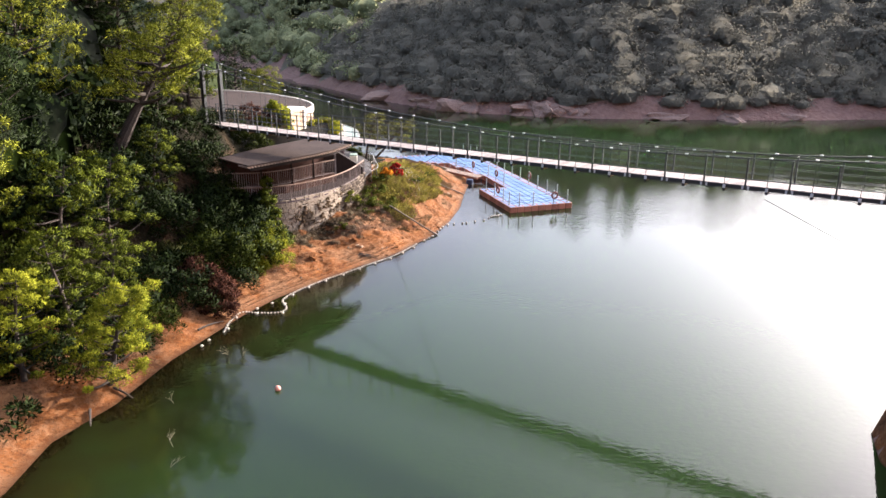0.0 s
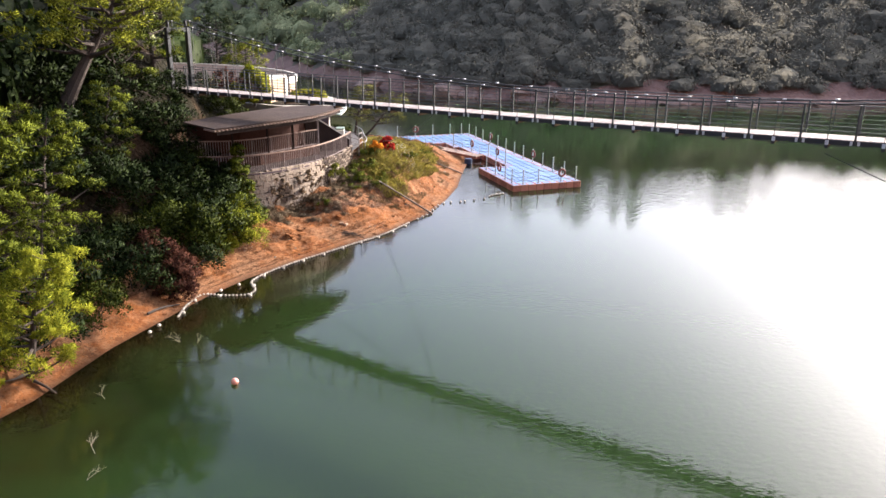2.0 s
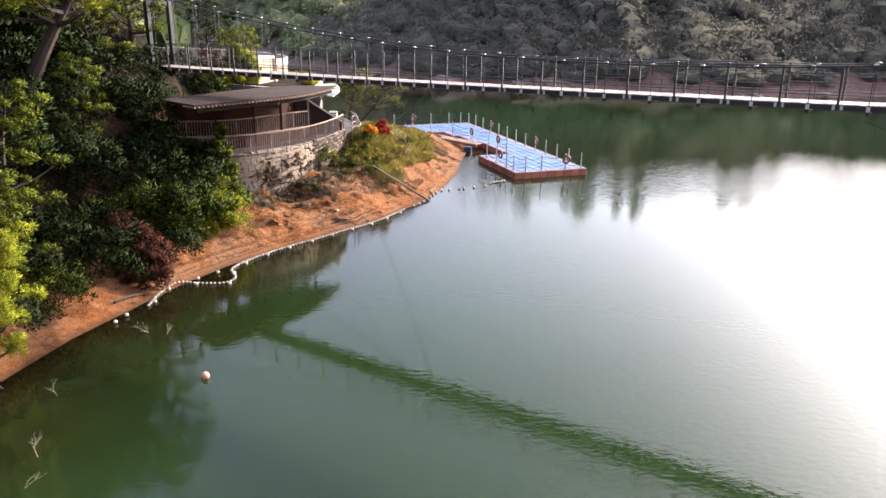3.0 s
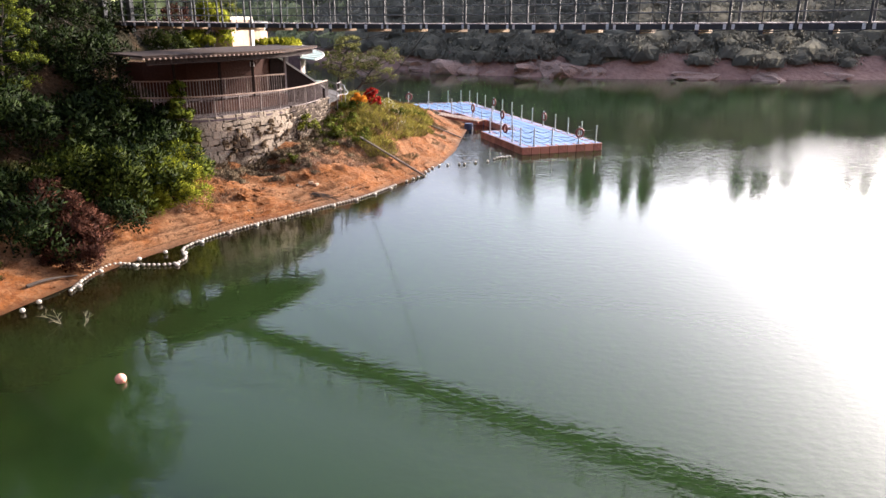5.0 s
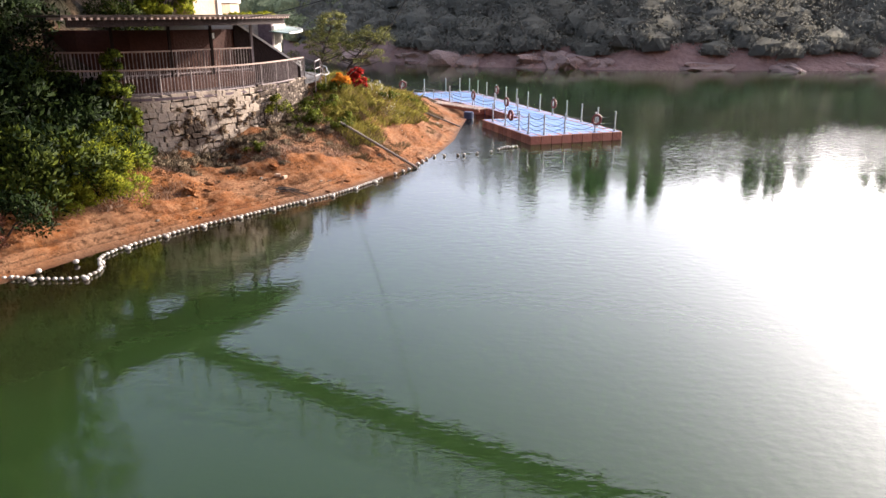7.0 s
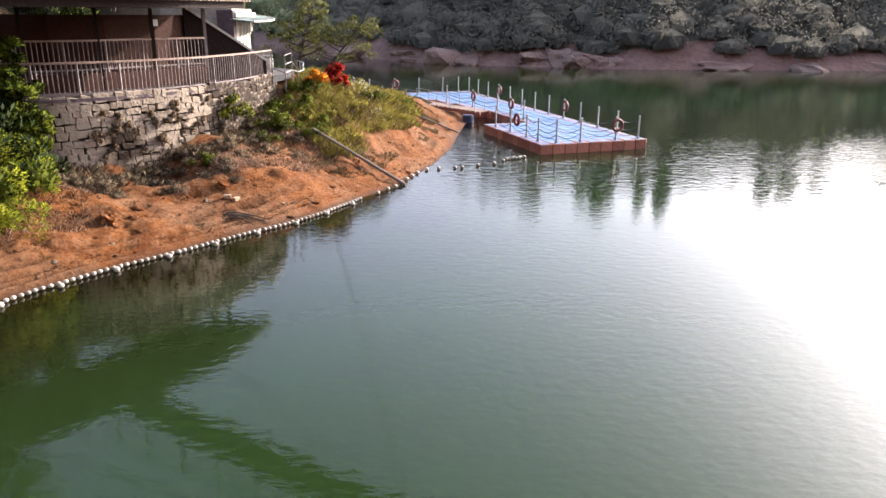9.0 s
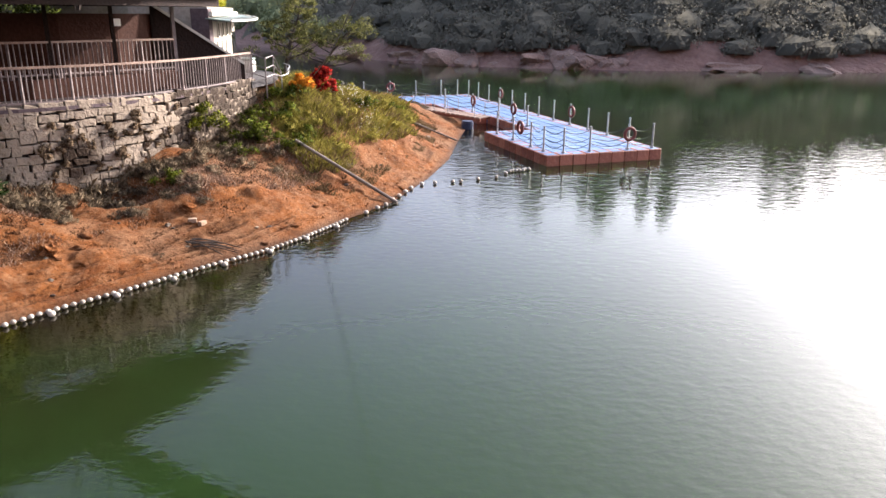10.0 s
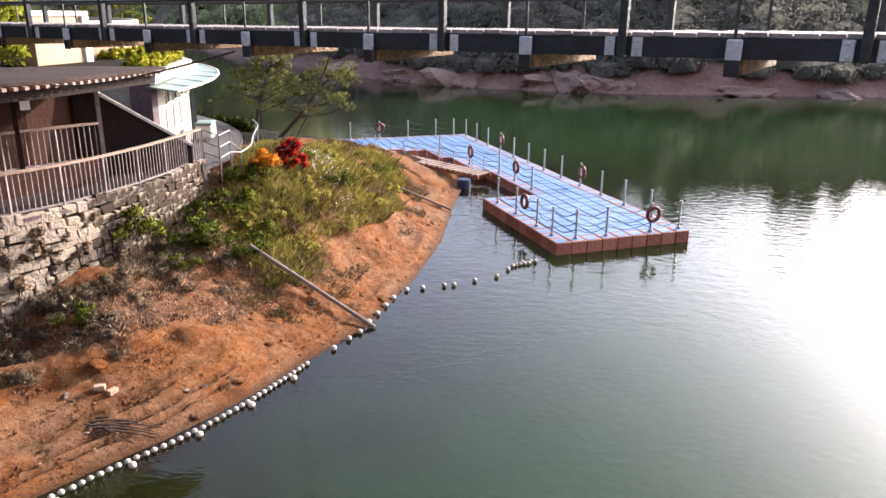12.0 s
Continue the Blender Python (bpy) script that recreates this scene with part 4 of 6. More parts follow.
for t in (0.1, 0.35, 0.6, 0.85):
    p = F0.lerp(F1, t) + out * 0.05
    bm = bmesh.new()
    beam(bm, (p.x, p.y, 4.76), (p.x + out.x * 0.75, p.y + out.y * 0.75, 4.7), 0.04, 0.06)
    part("canopy_arm", bm, "rail", canopy)
bm = bmesh.new()
prism(bm, [(-6.9, 44.0), (-7.6, 49.0), (-9.2, 51.7), (-13.8, 53.6), (-15.6, 47.2), (-9.2, 43.8)], 5.154, 5.2)
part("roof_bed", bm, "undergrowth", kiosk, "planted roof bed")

# upper building with a curved white parapet
hall = thing("upper_building", (-14, 52, 5), "low beige building with a curved white parapet and grey flat roof", "building")
UP = [(-10.2, 47.2), (-9.6, 48.6), (-9.6, 50.2), (-10.3, 52.2), (-11.8, 54.6), (-14.5, 57.4), (-18, 59.6), (-23, 61), (-23, 50), (-17, 47.2)]
bm = bmesh.new()
prism(bm, UP, 4.0, 6.25)
part("body", bm, "beige", hall, "beige rendered walls")
bm = bmesh.new()
prism(bm, [(-14 + (x + 14) * 0.95, 53 + (y - 53) * 0.95) for x, y in UP], 6.254, 6.3)
part("roof", bm, "roof", hall, "dark grey flat roof")
bm = bmesh.new()
sweep(bm, [(q.x, q.y, 6.16) for q in smooth_line(UP[:8], 0.5)], 0.14, 0.38)
part("coping", bm, "white", hall, "white curved roof parapet")
block = thing("stair_house", (-10.8, 45.9, 5.15), "small beige rendered stair house with white trim on the upper deck", "stair house")
HOUSE = [(-10.04, 44.6), (-9.58, 46.7), (-10.6, 46.95), (-11.05, 44.85)]
bm = bmesh.new()
prism(bm, HOUSE, 4.9, 6.5)
part("body", bm, "beige", block)
bm = bmesh.new()
prism(bm, [(-10.3 + (x + 10.3) * 1.09, 45.8 + (y - 45.8) * 1.09) for x, y in HOUSE], 6.504, 6.64)
part("roof_slab", bm, "white", block, "white roof slab")
bm = bmesh.new()
box(bm, (0.12, 0.3, 1.59), (-9.57, 46.6, 5.7), rz=-0.2)
part("corner_strip", bm, "white", block, "white corner strip")
freezer = thing("ice_chest", (-6.1, 46.6, 2.95), "pale green and white chest beside the kiosk door", "chest")
bm = bmesh.new()
box(bm, (0.5, 0.7, 0.42), (-6.35, 46.9, 3.13), rz=0.1, bevel=0.05)
part("body", bm, "white", freezer)
bm = bmesh.new()
box(bm, (0.52, 0.72, 0.08), (-6.35, 46.9, 3.38), rz=0.1, bevel=0.03)
part("lid", bm, "canopy_glass", freezer, "pale green lid")

# paved way round the knoll, with a pipe handrail
bm = bmesh.new()
WAY = smooth_line([(-5.2, 42.6), (-5.0, 44.5), (-5.4, 47), (-6.2, 49.5), (-8, 53), (-11, 57)], 0.5)
sweep(bm, [(q.x - 0.6, q.y, 2.86 - 0.045 * max(0, q.y - 44)) for q in WAY], 1.4, 0.2)
tagged(part("pavement", bm, "asphalt"), "dark asphalt path between the kiosk and the knoll", "pavement", kind="structure")
hand = thing("path_railing", (-4.75, 44, 2.9), "galvanised pipe railing beside the path on the knoll", "railing", "path railings")
RL = [Vector((-5.2, 42.95, 2.95)), Vector((-4.75, 42.85, 2.82)), Vector((-4.62, 43.4, 2.88))]
for h in (0.82, 0.52, 0.24):
    bm = bmesh.new()
    tube(bm, [q + Vector((0, 0, h)) for q in RL] + [Vector((-4.5, 43.95, 3.02 + 0.2 * (h - 0.24)))], 0.016, 6)
    part("rail_pipe", bm, "rail", hand)
for q in RL:
    bm = bmesh.new()
    tube(bm, [q - Vector((0, 0, 0.4)), q + Vector((0, 0, 0.84))], 0.02, 6)
    part("post", bm, "rail", hand)
LOW = smooth_line([(-4.5, 43.95), (-4.52, 45.1), (-4.86, 46.75), (-5.26, 49.0), (-5.9, 50.6)], 0.5)
low_rail = thing("low_rail", (-4.5, 44, 2.9), "low pale pipe rail on the kerb of the path", "railing", "path railings")
bm = bmesh.new()
tube(bm, [(q.x, q.y, 3.02) for q in LOW], 0.02, 6)
part("rail_pipe", bm, "galv", low_rail)
for q in LOW[::3]:
    bm = bmesh.new()
    tube(bm, [(q.x, q.y, 2.5), (q.x, q.y, 3.02)], 0.016, 6)
    part("post", bm, "galv", low_rail)

# gangway from the bank to the pontoon
gang = thing("gangway", (0, 55.5, 0.5), "narrow timber gangway with thin white rails to the pontoon", "gangway")
g0, g1 = Vector((-2.6, 57.6, 0.75)), Vector((2.75, 53.5, 0.45))
for k in range(24):
    bm = bmesh.new()
    box(bm, (0.2, 0.9, 0.05), g0.lerp(g1, (k + 0.5) / 24), rz=math.atan2(g1.y - g0.y, g1.x - g0.x))
    part("board", bm, "handrail", gang)
side = Vector((g1.y - g0.y, g0.x - g1.x, 0)).normalized() * 0.42
for sgn in (-1, 1):
    bm = bmesh.new()
    sweep(bm, [g0 + side * sgn - Vector((0, 0, 0.09)), g1 + side * sgn - Vector((0, 0, 0.09))], 0.06, 0.12)
    part("bearer", bm, "orange", gang)
    for t in (0.05, 0.3, 0.42, 0.6, 0.72, 0.95):
        p = g0.lerp(g1, t) + side * sgn
        bm = bmesh.new()
        tube(bm, [p - Vector((0, 0, 0.05)), p + Vector((0, 0, 0.62))], 0.018, 5)
        part("post", bm, "galv", gang)
    bm = bmesh.new()
    tube(bm, [g0.lerp(g1, t) + side * sgn + Vector((0, 0, 0.6)) for t in (0.3, 0.72)], 0.015, 5)
    part("rail", bm, "galv", gang)
bm = bmesh.new()
tube(bm, [(1.9, 53.0, -0.1), (1.9, 53.0, 0.3)], 0.28, 14)
tube(bm, [(1.9, 53.0, 0.3), (1.9, 53.0, 0.36)], 0.25, 14)
tagged(part("barrel", bm, "barrel"), "dull dark blue plastic barrel floating under the gangway", "barrel")

# ---- float line and floats ----
BOOM = [(-9.2, 24.8), (-9.25, 25.9), (-9.0, 26.9), (-8.2, 26.85), (-7.35, 26.95), (-7.15, 27.5), (-7.5, 28.4), (-7.1, 29.5), (-6.1, 31.0), (-5.05, 32.25), (-4.08, 33.47), (-3.0, 34.75), (-2.02, 36.4), (-1.6, 37.3)]
line_ob = thing("float_line", (-6, 31, 0), "line of off-white floats along the water's edge", "float line")


def ball_mesh(name, r, mat, squash=0.85):
    bm = bmesh.new()
    bmesh.ops.create_icosphere(bm, subdivisions=2, radius=r)
    bm.transform(Matrix.Diagonal((1, 1, squash, 1)))
    me = bpy.data.meshes.new(name)
    bm.to_mesh(me)
    bm.free()
    me.materials.append(M[mat])
    me.polygons.foreach_set("use_smooth", [True] * len(me.polygons))
    return me


SMALL, LARGE = ball_mesh("float", 0.05, "float"), ball_mesh("float", 0.067, "float")
pts = smooth_line(BOOM, 0.145)
for k, p in enumerate(pts):
    child("float", SMALL, line_ob, Matrix.Translation((p.x + random.uniform(-0.015, 0.015), p.y, 0.045)) @ Matrix.Rotation(k * 1.3, 4, "Z"))
    if k % 8 == 3:
        child("float", LARGE, line_ob, Matrix.Translation((p.x + 0.1, p.y - 0.09, 0.04)))
bm = bmesh.new()
tube(bm, [(p.x, p.y, 0.04) for p in pts[::2]], 0.012, 4)
part("rope", bm, "cable", line_ob)
loose = [(-1.2, 37.9), (-0.95, 38.4), (-0.75, 38.75), (-0.6, 39.3), (-0.45, 39.8), (-0.3, 40.3), (-0.15, 40.8), (0.15, 41.35), (0.55, 41.5), (1.1, 41.7), (1.35, 41.75), (1.9, 42.1), (2.5, 42.45), (2.85, 43.0), (3.0, 43.3),
         (3.1, 43.4), (3.22, 43.45), (3.35, 43.5), (3.3, 43.62), (3.48, 43.55), (3.55, 43.7), (3.68, 43.72)]
for k, (x, y) in enumerate(loose):
    ob = new("float", LARGE)
    ob.matrix_basis = Matrix.Translation((x, y, 0.05)) @ Matrix.Rotation(k, 4, "Z")
    tagged(ob, "off-white round float on the water near the shore", "float", "loose floats")
for x, y in ((-9.57, 23.95), (-9.68, 23.4), (-8.42, 27.3), (-7.9, 27.95)):
    ob = new("float", LARGE)
    ob.matrix_basis = Matrix.Translation((x, y, 0.07))
    tagged(ob, "off-white round float at the water's edge", "float", "loose floats")
bm = bmesh.new()
bmesh.ops.create_icosphere(bm, subdivisions=3, radius=0.11)
bm.transform(Matrix.Translation((-5.9, 20.0, 0.06)))
tagged(part("mooring_buoy", bm, "red_float", smooth=True), "orange-red round mooring buoy on the water", "buoy")

# ---- pipes and drift wood ----


def pipe(p, q, r, label):
    bm = bmesh.new()
    tube(bm, [Vector(p).lerp(Vector(q), t) for t in np.linspace(0, 1, 7)], r, 10)
    return tagged(part("pipe", bm, "pvc", smooth=False), label, "pipe", "pipes on the bank")


pipe((-3.4, 40.15, 1.55), (-0.45, 39.05, 0.02), 0.048, "pale pipe running down the soil bank into water")
pipe((-0.9, 49.5, 0.95), (1.35, 49.1, 0.1), 0.04, "pale pipe lying on the bank near the pontoon")


def snag(name, x, y, z, size, seed, mat, label):
    r = random.Random(seed)
    bm = bmesh.new()

    def limb(p, d, length, rad, depth):
        q = p + d * length
        tube(bm, [p, p.lerp(q, 0.5) + Vector((r.uniform(-1, 1), r.uniform(-1, 1), 0)) * length * 0.06, q], rad, 5, rad * 0.5)
        if depth:
            for _ in range(3):
                limb(p.lerp(q, r.uniform(0.4, 1)), (d + Vector((r.uniform(-1, 1), r.uniform(-1, 1), r.uniform(-0.3, 0.7)))).normalized(), length * r.uniform(0.45, 0.75), rad * 0.6, depth - 1)

    limb(Vector((x, y, z)), Vector((r.uniform(-0.6, 0.6), r.uniform(-0.6, 0.6), 0.5)).normalized(), size, size * 0.02, 3)
    return tagged(part(name, bm, mat), label, "branch", "dead branches")


for x, y, s, k in ((-8.28, 16.3, 0.42, 1), (-8.15, 15.2, 0.3, 2), (-9.2, 19.0, 0.3, 3), (-8.4, 22.9, 0.35, 4), (-7.9, 22.6, 0.3, 5)):
    snag("dead_branch", x, y, -0.1, s, k, "wood", "bare dead branch sticking out of the water")


def log(p, q, r, label):
    bm = bmesh.new()
    p, q = (Vector((v[0], v[1], float(all_height(np.array([v[0]]), np.array([v[1]]))[0]) + r + 0.01)) for v in (p, q))
    tube(bm, [p.lerp(q, t) + Vector((0, 0, 0.05 * math.sin(4 * t))) for t in np.linspace(0, 1, 6)], r, 6, r * 0.4)
    tagged(part("driftwood", bm, "bark"), label, "branch", "drift wood on the bank")


log((-11.6, 19.7, 0.5), (-10.5, 19.2, 0.15), 0.05, "dark driftwood stick on the red soil bank")
log((-11.8, 18.3, 0.45), (-11.3, 17.2, 0.2), 0.05, "dark driftwood stick at the edge of the bank")
log((-10.2, 24.6, 0.35), (-9.5, 25.8, 0.5), 0.05, "pale driftwood stick on the red soil bank")
for k in range(7):
    a = random.uniform(-0.5, 0.5)
    log((-4.6 + random.uniform(-0.15, 0.15), 34.5 + random.uniform(-0.2, 0.2), 0.5), (-3.75 + random.uniform(-0.2, 0.2), 34.6 + a * 0.7, 0.42), 0.018, "thin dry twig in a pile on the bank")

# ---- plants ----


def leaf_mesh(name, centres, radii, per, size, mat, seed, flat=0.6, slim=0.24, up=0.5):
    """Tufts of small slim leaves round the given centres, denser towards the tufts' upper shells."""
    r = np.random.default_rng(seed)
    c, rad = np.array(centres, float), np.array(radii, float)
    n = len(c)
    d = r.normal(size=(n, per, 3))
    d[..., 2] = d[..., 2] * 0.8 + 0.35
    d /= np.linalg.norm(d, axis=-1, keepdims=True)
    p = c[:, None] + d * (rad[:, None, None] * r.uniform(0.25, 1.0, (n, per, 1)) ** 0.5) * (1, 1, flat)
    u = d * 0.9 + r.normal(size=(n, per, 3)) * 0.55 + (0, 0, up * 0.5)
    u /= np.linalg.norm(u, axis=-1, keepdims=True)
    w = np.cross(u, d + r.normal(size=(n, per, 3)) * 0.8)
    w /= np.linalg.norm(w, axis=-1, keepdims=True) + 1e-9
    # each leaf takes the light as a part of its rounded tuft and of the whole crown
    out = c - c.mean(0)
    out /= np.abs(out).max(0) + 1e-6
    soft = d * 0.9 + out[:, None] * 0.6 + r.normal(size=d.shape) * 0.3 + (0, 0, 0.15)
    soft /= np.linalg.norm(soft, axis=-1, keepdims=True)
    w *= np.where((np.cross(u, w) * soft).sum(-1, keepdims=True) < 0, -1, 1)
    s = size * r.uniform(0.6, 1.4, (n, per, 1))
    V = np.stack([p - u * s, p - w * s * slim, p + u * s, p + w * s * slim], 2).reshape(-1, 3)
    me = bpy.data.meshes.new(name)
    me.from_pydata(V.tolist(), [], np.arange(len(V)).reshape(-1, 4).tolist())
    me.materials.append(M[mat])
    me.polygons.foreach_set("use_smooth", [True] * len(me.polygons))
    me.normals_split_custom_set_from_vertices(np.repeat(soft.reshape(-1, 3), 4, 0).tolist())
    return me


def tree(name, h, spread, seed, mat, label, clumps=84, per=125, size=0.085, lean=(0, 0), bare=0.35, girth=1.0):
    """A tapered trunk with limbs, and a crown of leaf clumps at the limbs' ends."""
    rng = np.random.default_rng(seed)
    ob = new(name)
    BASE[ob] = Matrix.Identity(4)
    tagged(ob, label, "tree")
    bm = bmesh.new()
    top = Vector((lean[0], lean[1], h * 0.86))
    stem = [Vector((0, 0, -0.4)).lerp(top, t) + Vector((0.18 * math.sin(5 * t + seed), 0.15 * math.cos(4 * t + seed), 0)) * t for t in np.linspace(0, 1, 9)]
    tube(bm, stem, (0.035 * h * 0.55 + 0.04) * girth, 9, 0.02)
    centres, radii = [], []
    for k in range(clumps):
        t = bare + (1 - bare) * (k + 0.5) / clumps
        i = min(7, int(t * 8))
        root = stem[i].lerp(stem[i + 1], t * 8 - i)
        ang = k * 2.4 + rng.uniform(-0.5, 0.5)
        reach = spread * (1 - 0.55 * max(0, (t - bare) / (1 - bare)) ** 1.5) * rng.uniform(0.35, 1.0)
        tip = root + Vector((math.cos(ang) * reach, math.sin(ang) * reach, reach * rng.uniform(0.1, 0.55)))
        if k % 2 == 0:
            tube(bm, [root, root.lerp(tip, 0.5) + Vector((0, 0, -0.06 * reach)), tip], (0.012 * h * (1 - t) + 0.02) * girth, 5, 0.008, cap=False)
        centres.append(tuple(tip))
        radii.append(spread * rng.uniform(0.1, 0.24))
    part("trunk", bm, "bark", ob)
    me = leaf_mesh("crown", centres, radii, per, size, mat, seed + 5)
    c = new("crown", me)
    c.parent = ob
    return ob


def bush(name, r, h, seed, mat, label, clumps=32, per=105, size=0.066, category="bush", slim=0.36):
    rng = np.random.default_rng(seed)
    c = []
    for k in range(clumps):
        a, q = rng.uniform(0, math.tau), r * math.sqrt(rng.uniform(0, 1))
        c.append((math.cos(a) * q, math.sin(a) * q, h * rng.uniform(0.1, 1.0) * (1 - 0.5 * (q / r) ** 2)))
    me = leaf_mesh("foliage", c, [r * rng.uniform(0.2, 0.38) for _ in c], per, size, mat, seed + 3, 0.8, slim)
    ob = new(name)
    BASE[ob] = Matrix.Identity(4)
    leaves = new("foliage", me)
    leaves.parent = ob
    for p in c[::max(4, clumps // 5)]:
        q = Vector(p)
        bm = bmesh.new()
        tube(bm, [Vector((q.x * 0.15, q.y * 0.15, -0.1)), Vector((q.x * 0.5, q.y * 0.5, q.z * 0.6)), q], 0.02 * r + 0.006, 5, 0.004, cap=False)
        part("stem", bm, "bark", ob)
    return tagged(ob, label, category)


def z_at(x, y):
    return float(all_height(np.array([float(x)]), np.array([float(y)]))[0])


def put(ob, x, y, turn=0.0, s=1.0, sink=0.0, z=None):
    ob.matrix_basis = Matrix.Translation((x, y, (z_at(x, y) if z is None else z) - sink)) @ Matrix.Rotation(turn, 4, "Z") @ Matrix.Diagonal((s, s, s, 1))
    return ob


def again(ob, x, y, turn=0.0, s=1.0, sink=0.0, z=None):
    c = copy_thing(ob, Matrix.Identity(4))
    return put(c, x, y, turn, s, sink, z)


KINDS = [
    tree("tree", 9.0, 3.3, 11, "leaf", "tall feathery green tree on the wooded slope"),
    tree("tree", 8.0, 3.3, 23, "leaf", "leaning green tree with sunlit tufted crown on the slope", lean=(2.6, 0.6)),
    tree("tree", 4.4, 1.75, 37, "lime", "young lime green tree catching the sun on the bank", 52, 170, 0.068, (0.5, -0.3), 0.14),
    tree("tree", 8.5, 3.2, 41, "shade_leaf", "dark green tree in the shade of the slope"),
    tree("tree", 5.0, 2.0, 53, "ivy", "young green tree in the thicket on the bank", 52, 170, 0.072, (0.3, 0.2), 0.12),
]
rng = random.Random(7)
spots = [(-14.2, 18.9, 2, 0.95), (-13.6, 21.3, 4, 1.0), (-12.9, 23.2, 4, 0.8), (-15.4, 17.2, 2, 1.0), (-15.4, 24.6, 4, 1.15), (-14.7, 27.3, 4, 1.0), (-18.6, 29.5, 0, 1.0), (-18.2, 25.5, 3, 0.9), (-17.3, 21.5, 0, 0.85), (-20.5, 34.5, 3, 1.1), (-17.6, 37.6, 3, 0.8), (-15.6, 36.6, 4, 1.0), (-22, 30, 0, 1.1), (-23, 25, 3, 1.1), (-21, 20, 0, 1.0), (-20, 39, 0, 1.0)]
spots += [(-24, 38, 3, 1.1), (-18, 16, 0, 0.9), (-16.4, 38.6, 1, 0.85), (-14.8, 39.6, 4, 1.0), (-19.0, 38.6, 0, 1.0), (-17.5, 43.5, 3, 0.7), (-22, 44, 0, 1.0), (-14.4, 32.2, 4, 0.7)]
spots += [(-25, 58, 3, 1.0), (-28, 52, 0, 1.1), (-24, 66, 0, 1.0), (-20, 68, 3, 0.9), (-29, 62, 0, 1.1), (-17, 66, 0, 0.7), (-27, 47, 3, 1.1), (-33, 57, 0, 1.2)]
while len(spots) < 64:
    x, y = rng.uniform(-62, -19), rng.uniform(6, 112)
    if all((x - a) ** 2 + (y - b) ** 2 > 8 for a, b, *_ in spots) and inland(LAND, np.array([x]), np.array([y]))[0] > 3.5 and not (-27 < x and 44 < y < 63):
        spots.append((x, y, rng.choice((0, 3, 3, 3, 1, 0)), rng.uniform(0.8, 1.25)))
used = set()
for x, y, k, s in spots:
    t = rng.uniform(0, 6.28) if k != 1 else rng.uniform(-0.4, 0.4)
    if k in used:
        again(KINDS[k], x, y, t, s)
    else:
        used.add(k)
        put(KINDS[k], x, y, t, s)
put(tree("tree", 7.4, 3.1, 29, "leaf", "thick-stemmed leaning tree with an open sunlit crown above the bank", 70, 130, 0.085, (3.4, 1.0), 0.5, 2.1), -16.5, 31.9, 0.0, 1.0)
put(tree("tree", 4.4, 1.7, 33, "lime", "feathery lime green tree leaning out over the water's edge", 74, 200, 0.06, (1.6, -0.7), 0.1), -12.0, 20.0, 0.0)
stairway = thing("stone_steps", (-16.2, 34.0, z_at(-16.2, 34.0)), "short flight of pale stone steps on the wooded slope", "steps")
for k in range(6):
    bm = bmesh.new()
    x, y = -15.9 - 0.3 * k, 33.5 + 0.22 * k
    box(bm, (0.36, 1.1, 0.22), (x, y, z_at(x, y) + 0.16), rz=0.63, bevel=0.015)
    part("step", bm, "beige", stairway)
BUSH = [
    bush("bush", 1.5, 1.7, 3, "mid_leaf", "dense dark green bush on the bank", 40, 130),
    bush("bush", 1.4, 1.4, 5, "shade_leaf", "dark shaded bush on the slope"),
    bush("bush", 1.2, 1.5, 8, "ivy", "green bush catching the sun on its edge", 36, 130),
    bush("bush", 0.9, 1.3, 9, "dry_leaf", "reddish brown dry shrub on the bank"),
    bush("bush", 1.1, 0.9, 15, "olive_leaf", "low yellowish fern thicket on the slope"),
    # lime leaves put the thicket's sunlit rim into the colour
    bush("bush", 1.2, 1.7, 18, "lime", "bright lime green bush at the sunlit end of the thicket", 44, 150, 0.055, slim=0.3),
]
plan = [(-9.9, 30.6, 0, 1.25), (-8.75, 31.4, 5, 0.9), (-10.8, 31.5, 1, 1.4), (-9.5, 32.3, 2, 1.25), (-9.0, 33.2, 5, 0.7), (-9.3, 30.6, 5, 0.55), (-10.0, 33.8, 1, 1.2), (-10.9, 33.3, 1, 1.3), (-12.3, 33.0, 1, 1.3), (-11.6, 30.3, 0, 1.1), (-12.8, 29.3, 4, 1.2), (-9.9, 26.6, 3, 1.0), (-10.5, 27.6, 3, 1.1), (-10.0, 28.6, 1, 0.9), (-11.2, 26.0, 1, 1.0), (-11.6, 28.4, 3, 1.0), (-12.5, 27.0, 1, 1.3), (-13.4, 25.4, 1, 1.3)]
plan += [(-11.7, 24.0, 0, 0.8), (-12.4, 21.8, 1, 0.9), (-13.8, 19.8, 1, 1.0), (-15.2, 15.0, 0, 0.9), (-14.6, 16.3, 1, 1.3), (-15.2, 20.6, 1, 1.4), (-15.8, 12.5, 0, 1.1), (-14.2, 23.0, 1, 1.3), (-15.4, 29.4, 1, 1.4), (-14.4, 30.6, 1, 1.3), (-13.2, 31.4, 1, 1.3), (-14.2, 34.4, 1, 1.3), (-13.4, 36.0, 1, 1.2), (-16.2, 30.8, 1, 1.4), (-16.0, 34.6, 1, 1.3), (-14.3, 38.0, 1, 1.1), (-13.6, 40.8, 1, 1.0), (-12.4, 42.4, 0, 0.9)]
plan += [(-10.6, 34.2, 1, 0.9), (-11.8, 34.3, 0, 0.85), (-12.9, 34.6, 1, 1.0)]
plan += [(-10.2, 42.6, 1, 0.7), (-8.6, 42.5, 0, 0.6), (-16.8, 27.2, 1, 1.4), (-16.5, 23.4, 0, 1.3), (-16.0, 18.0, 1, 1.4)]
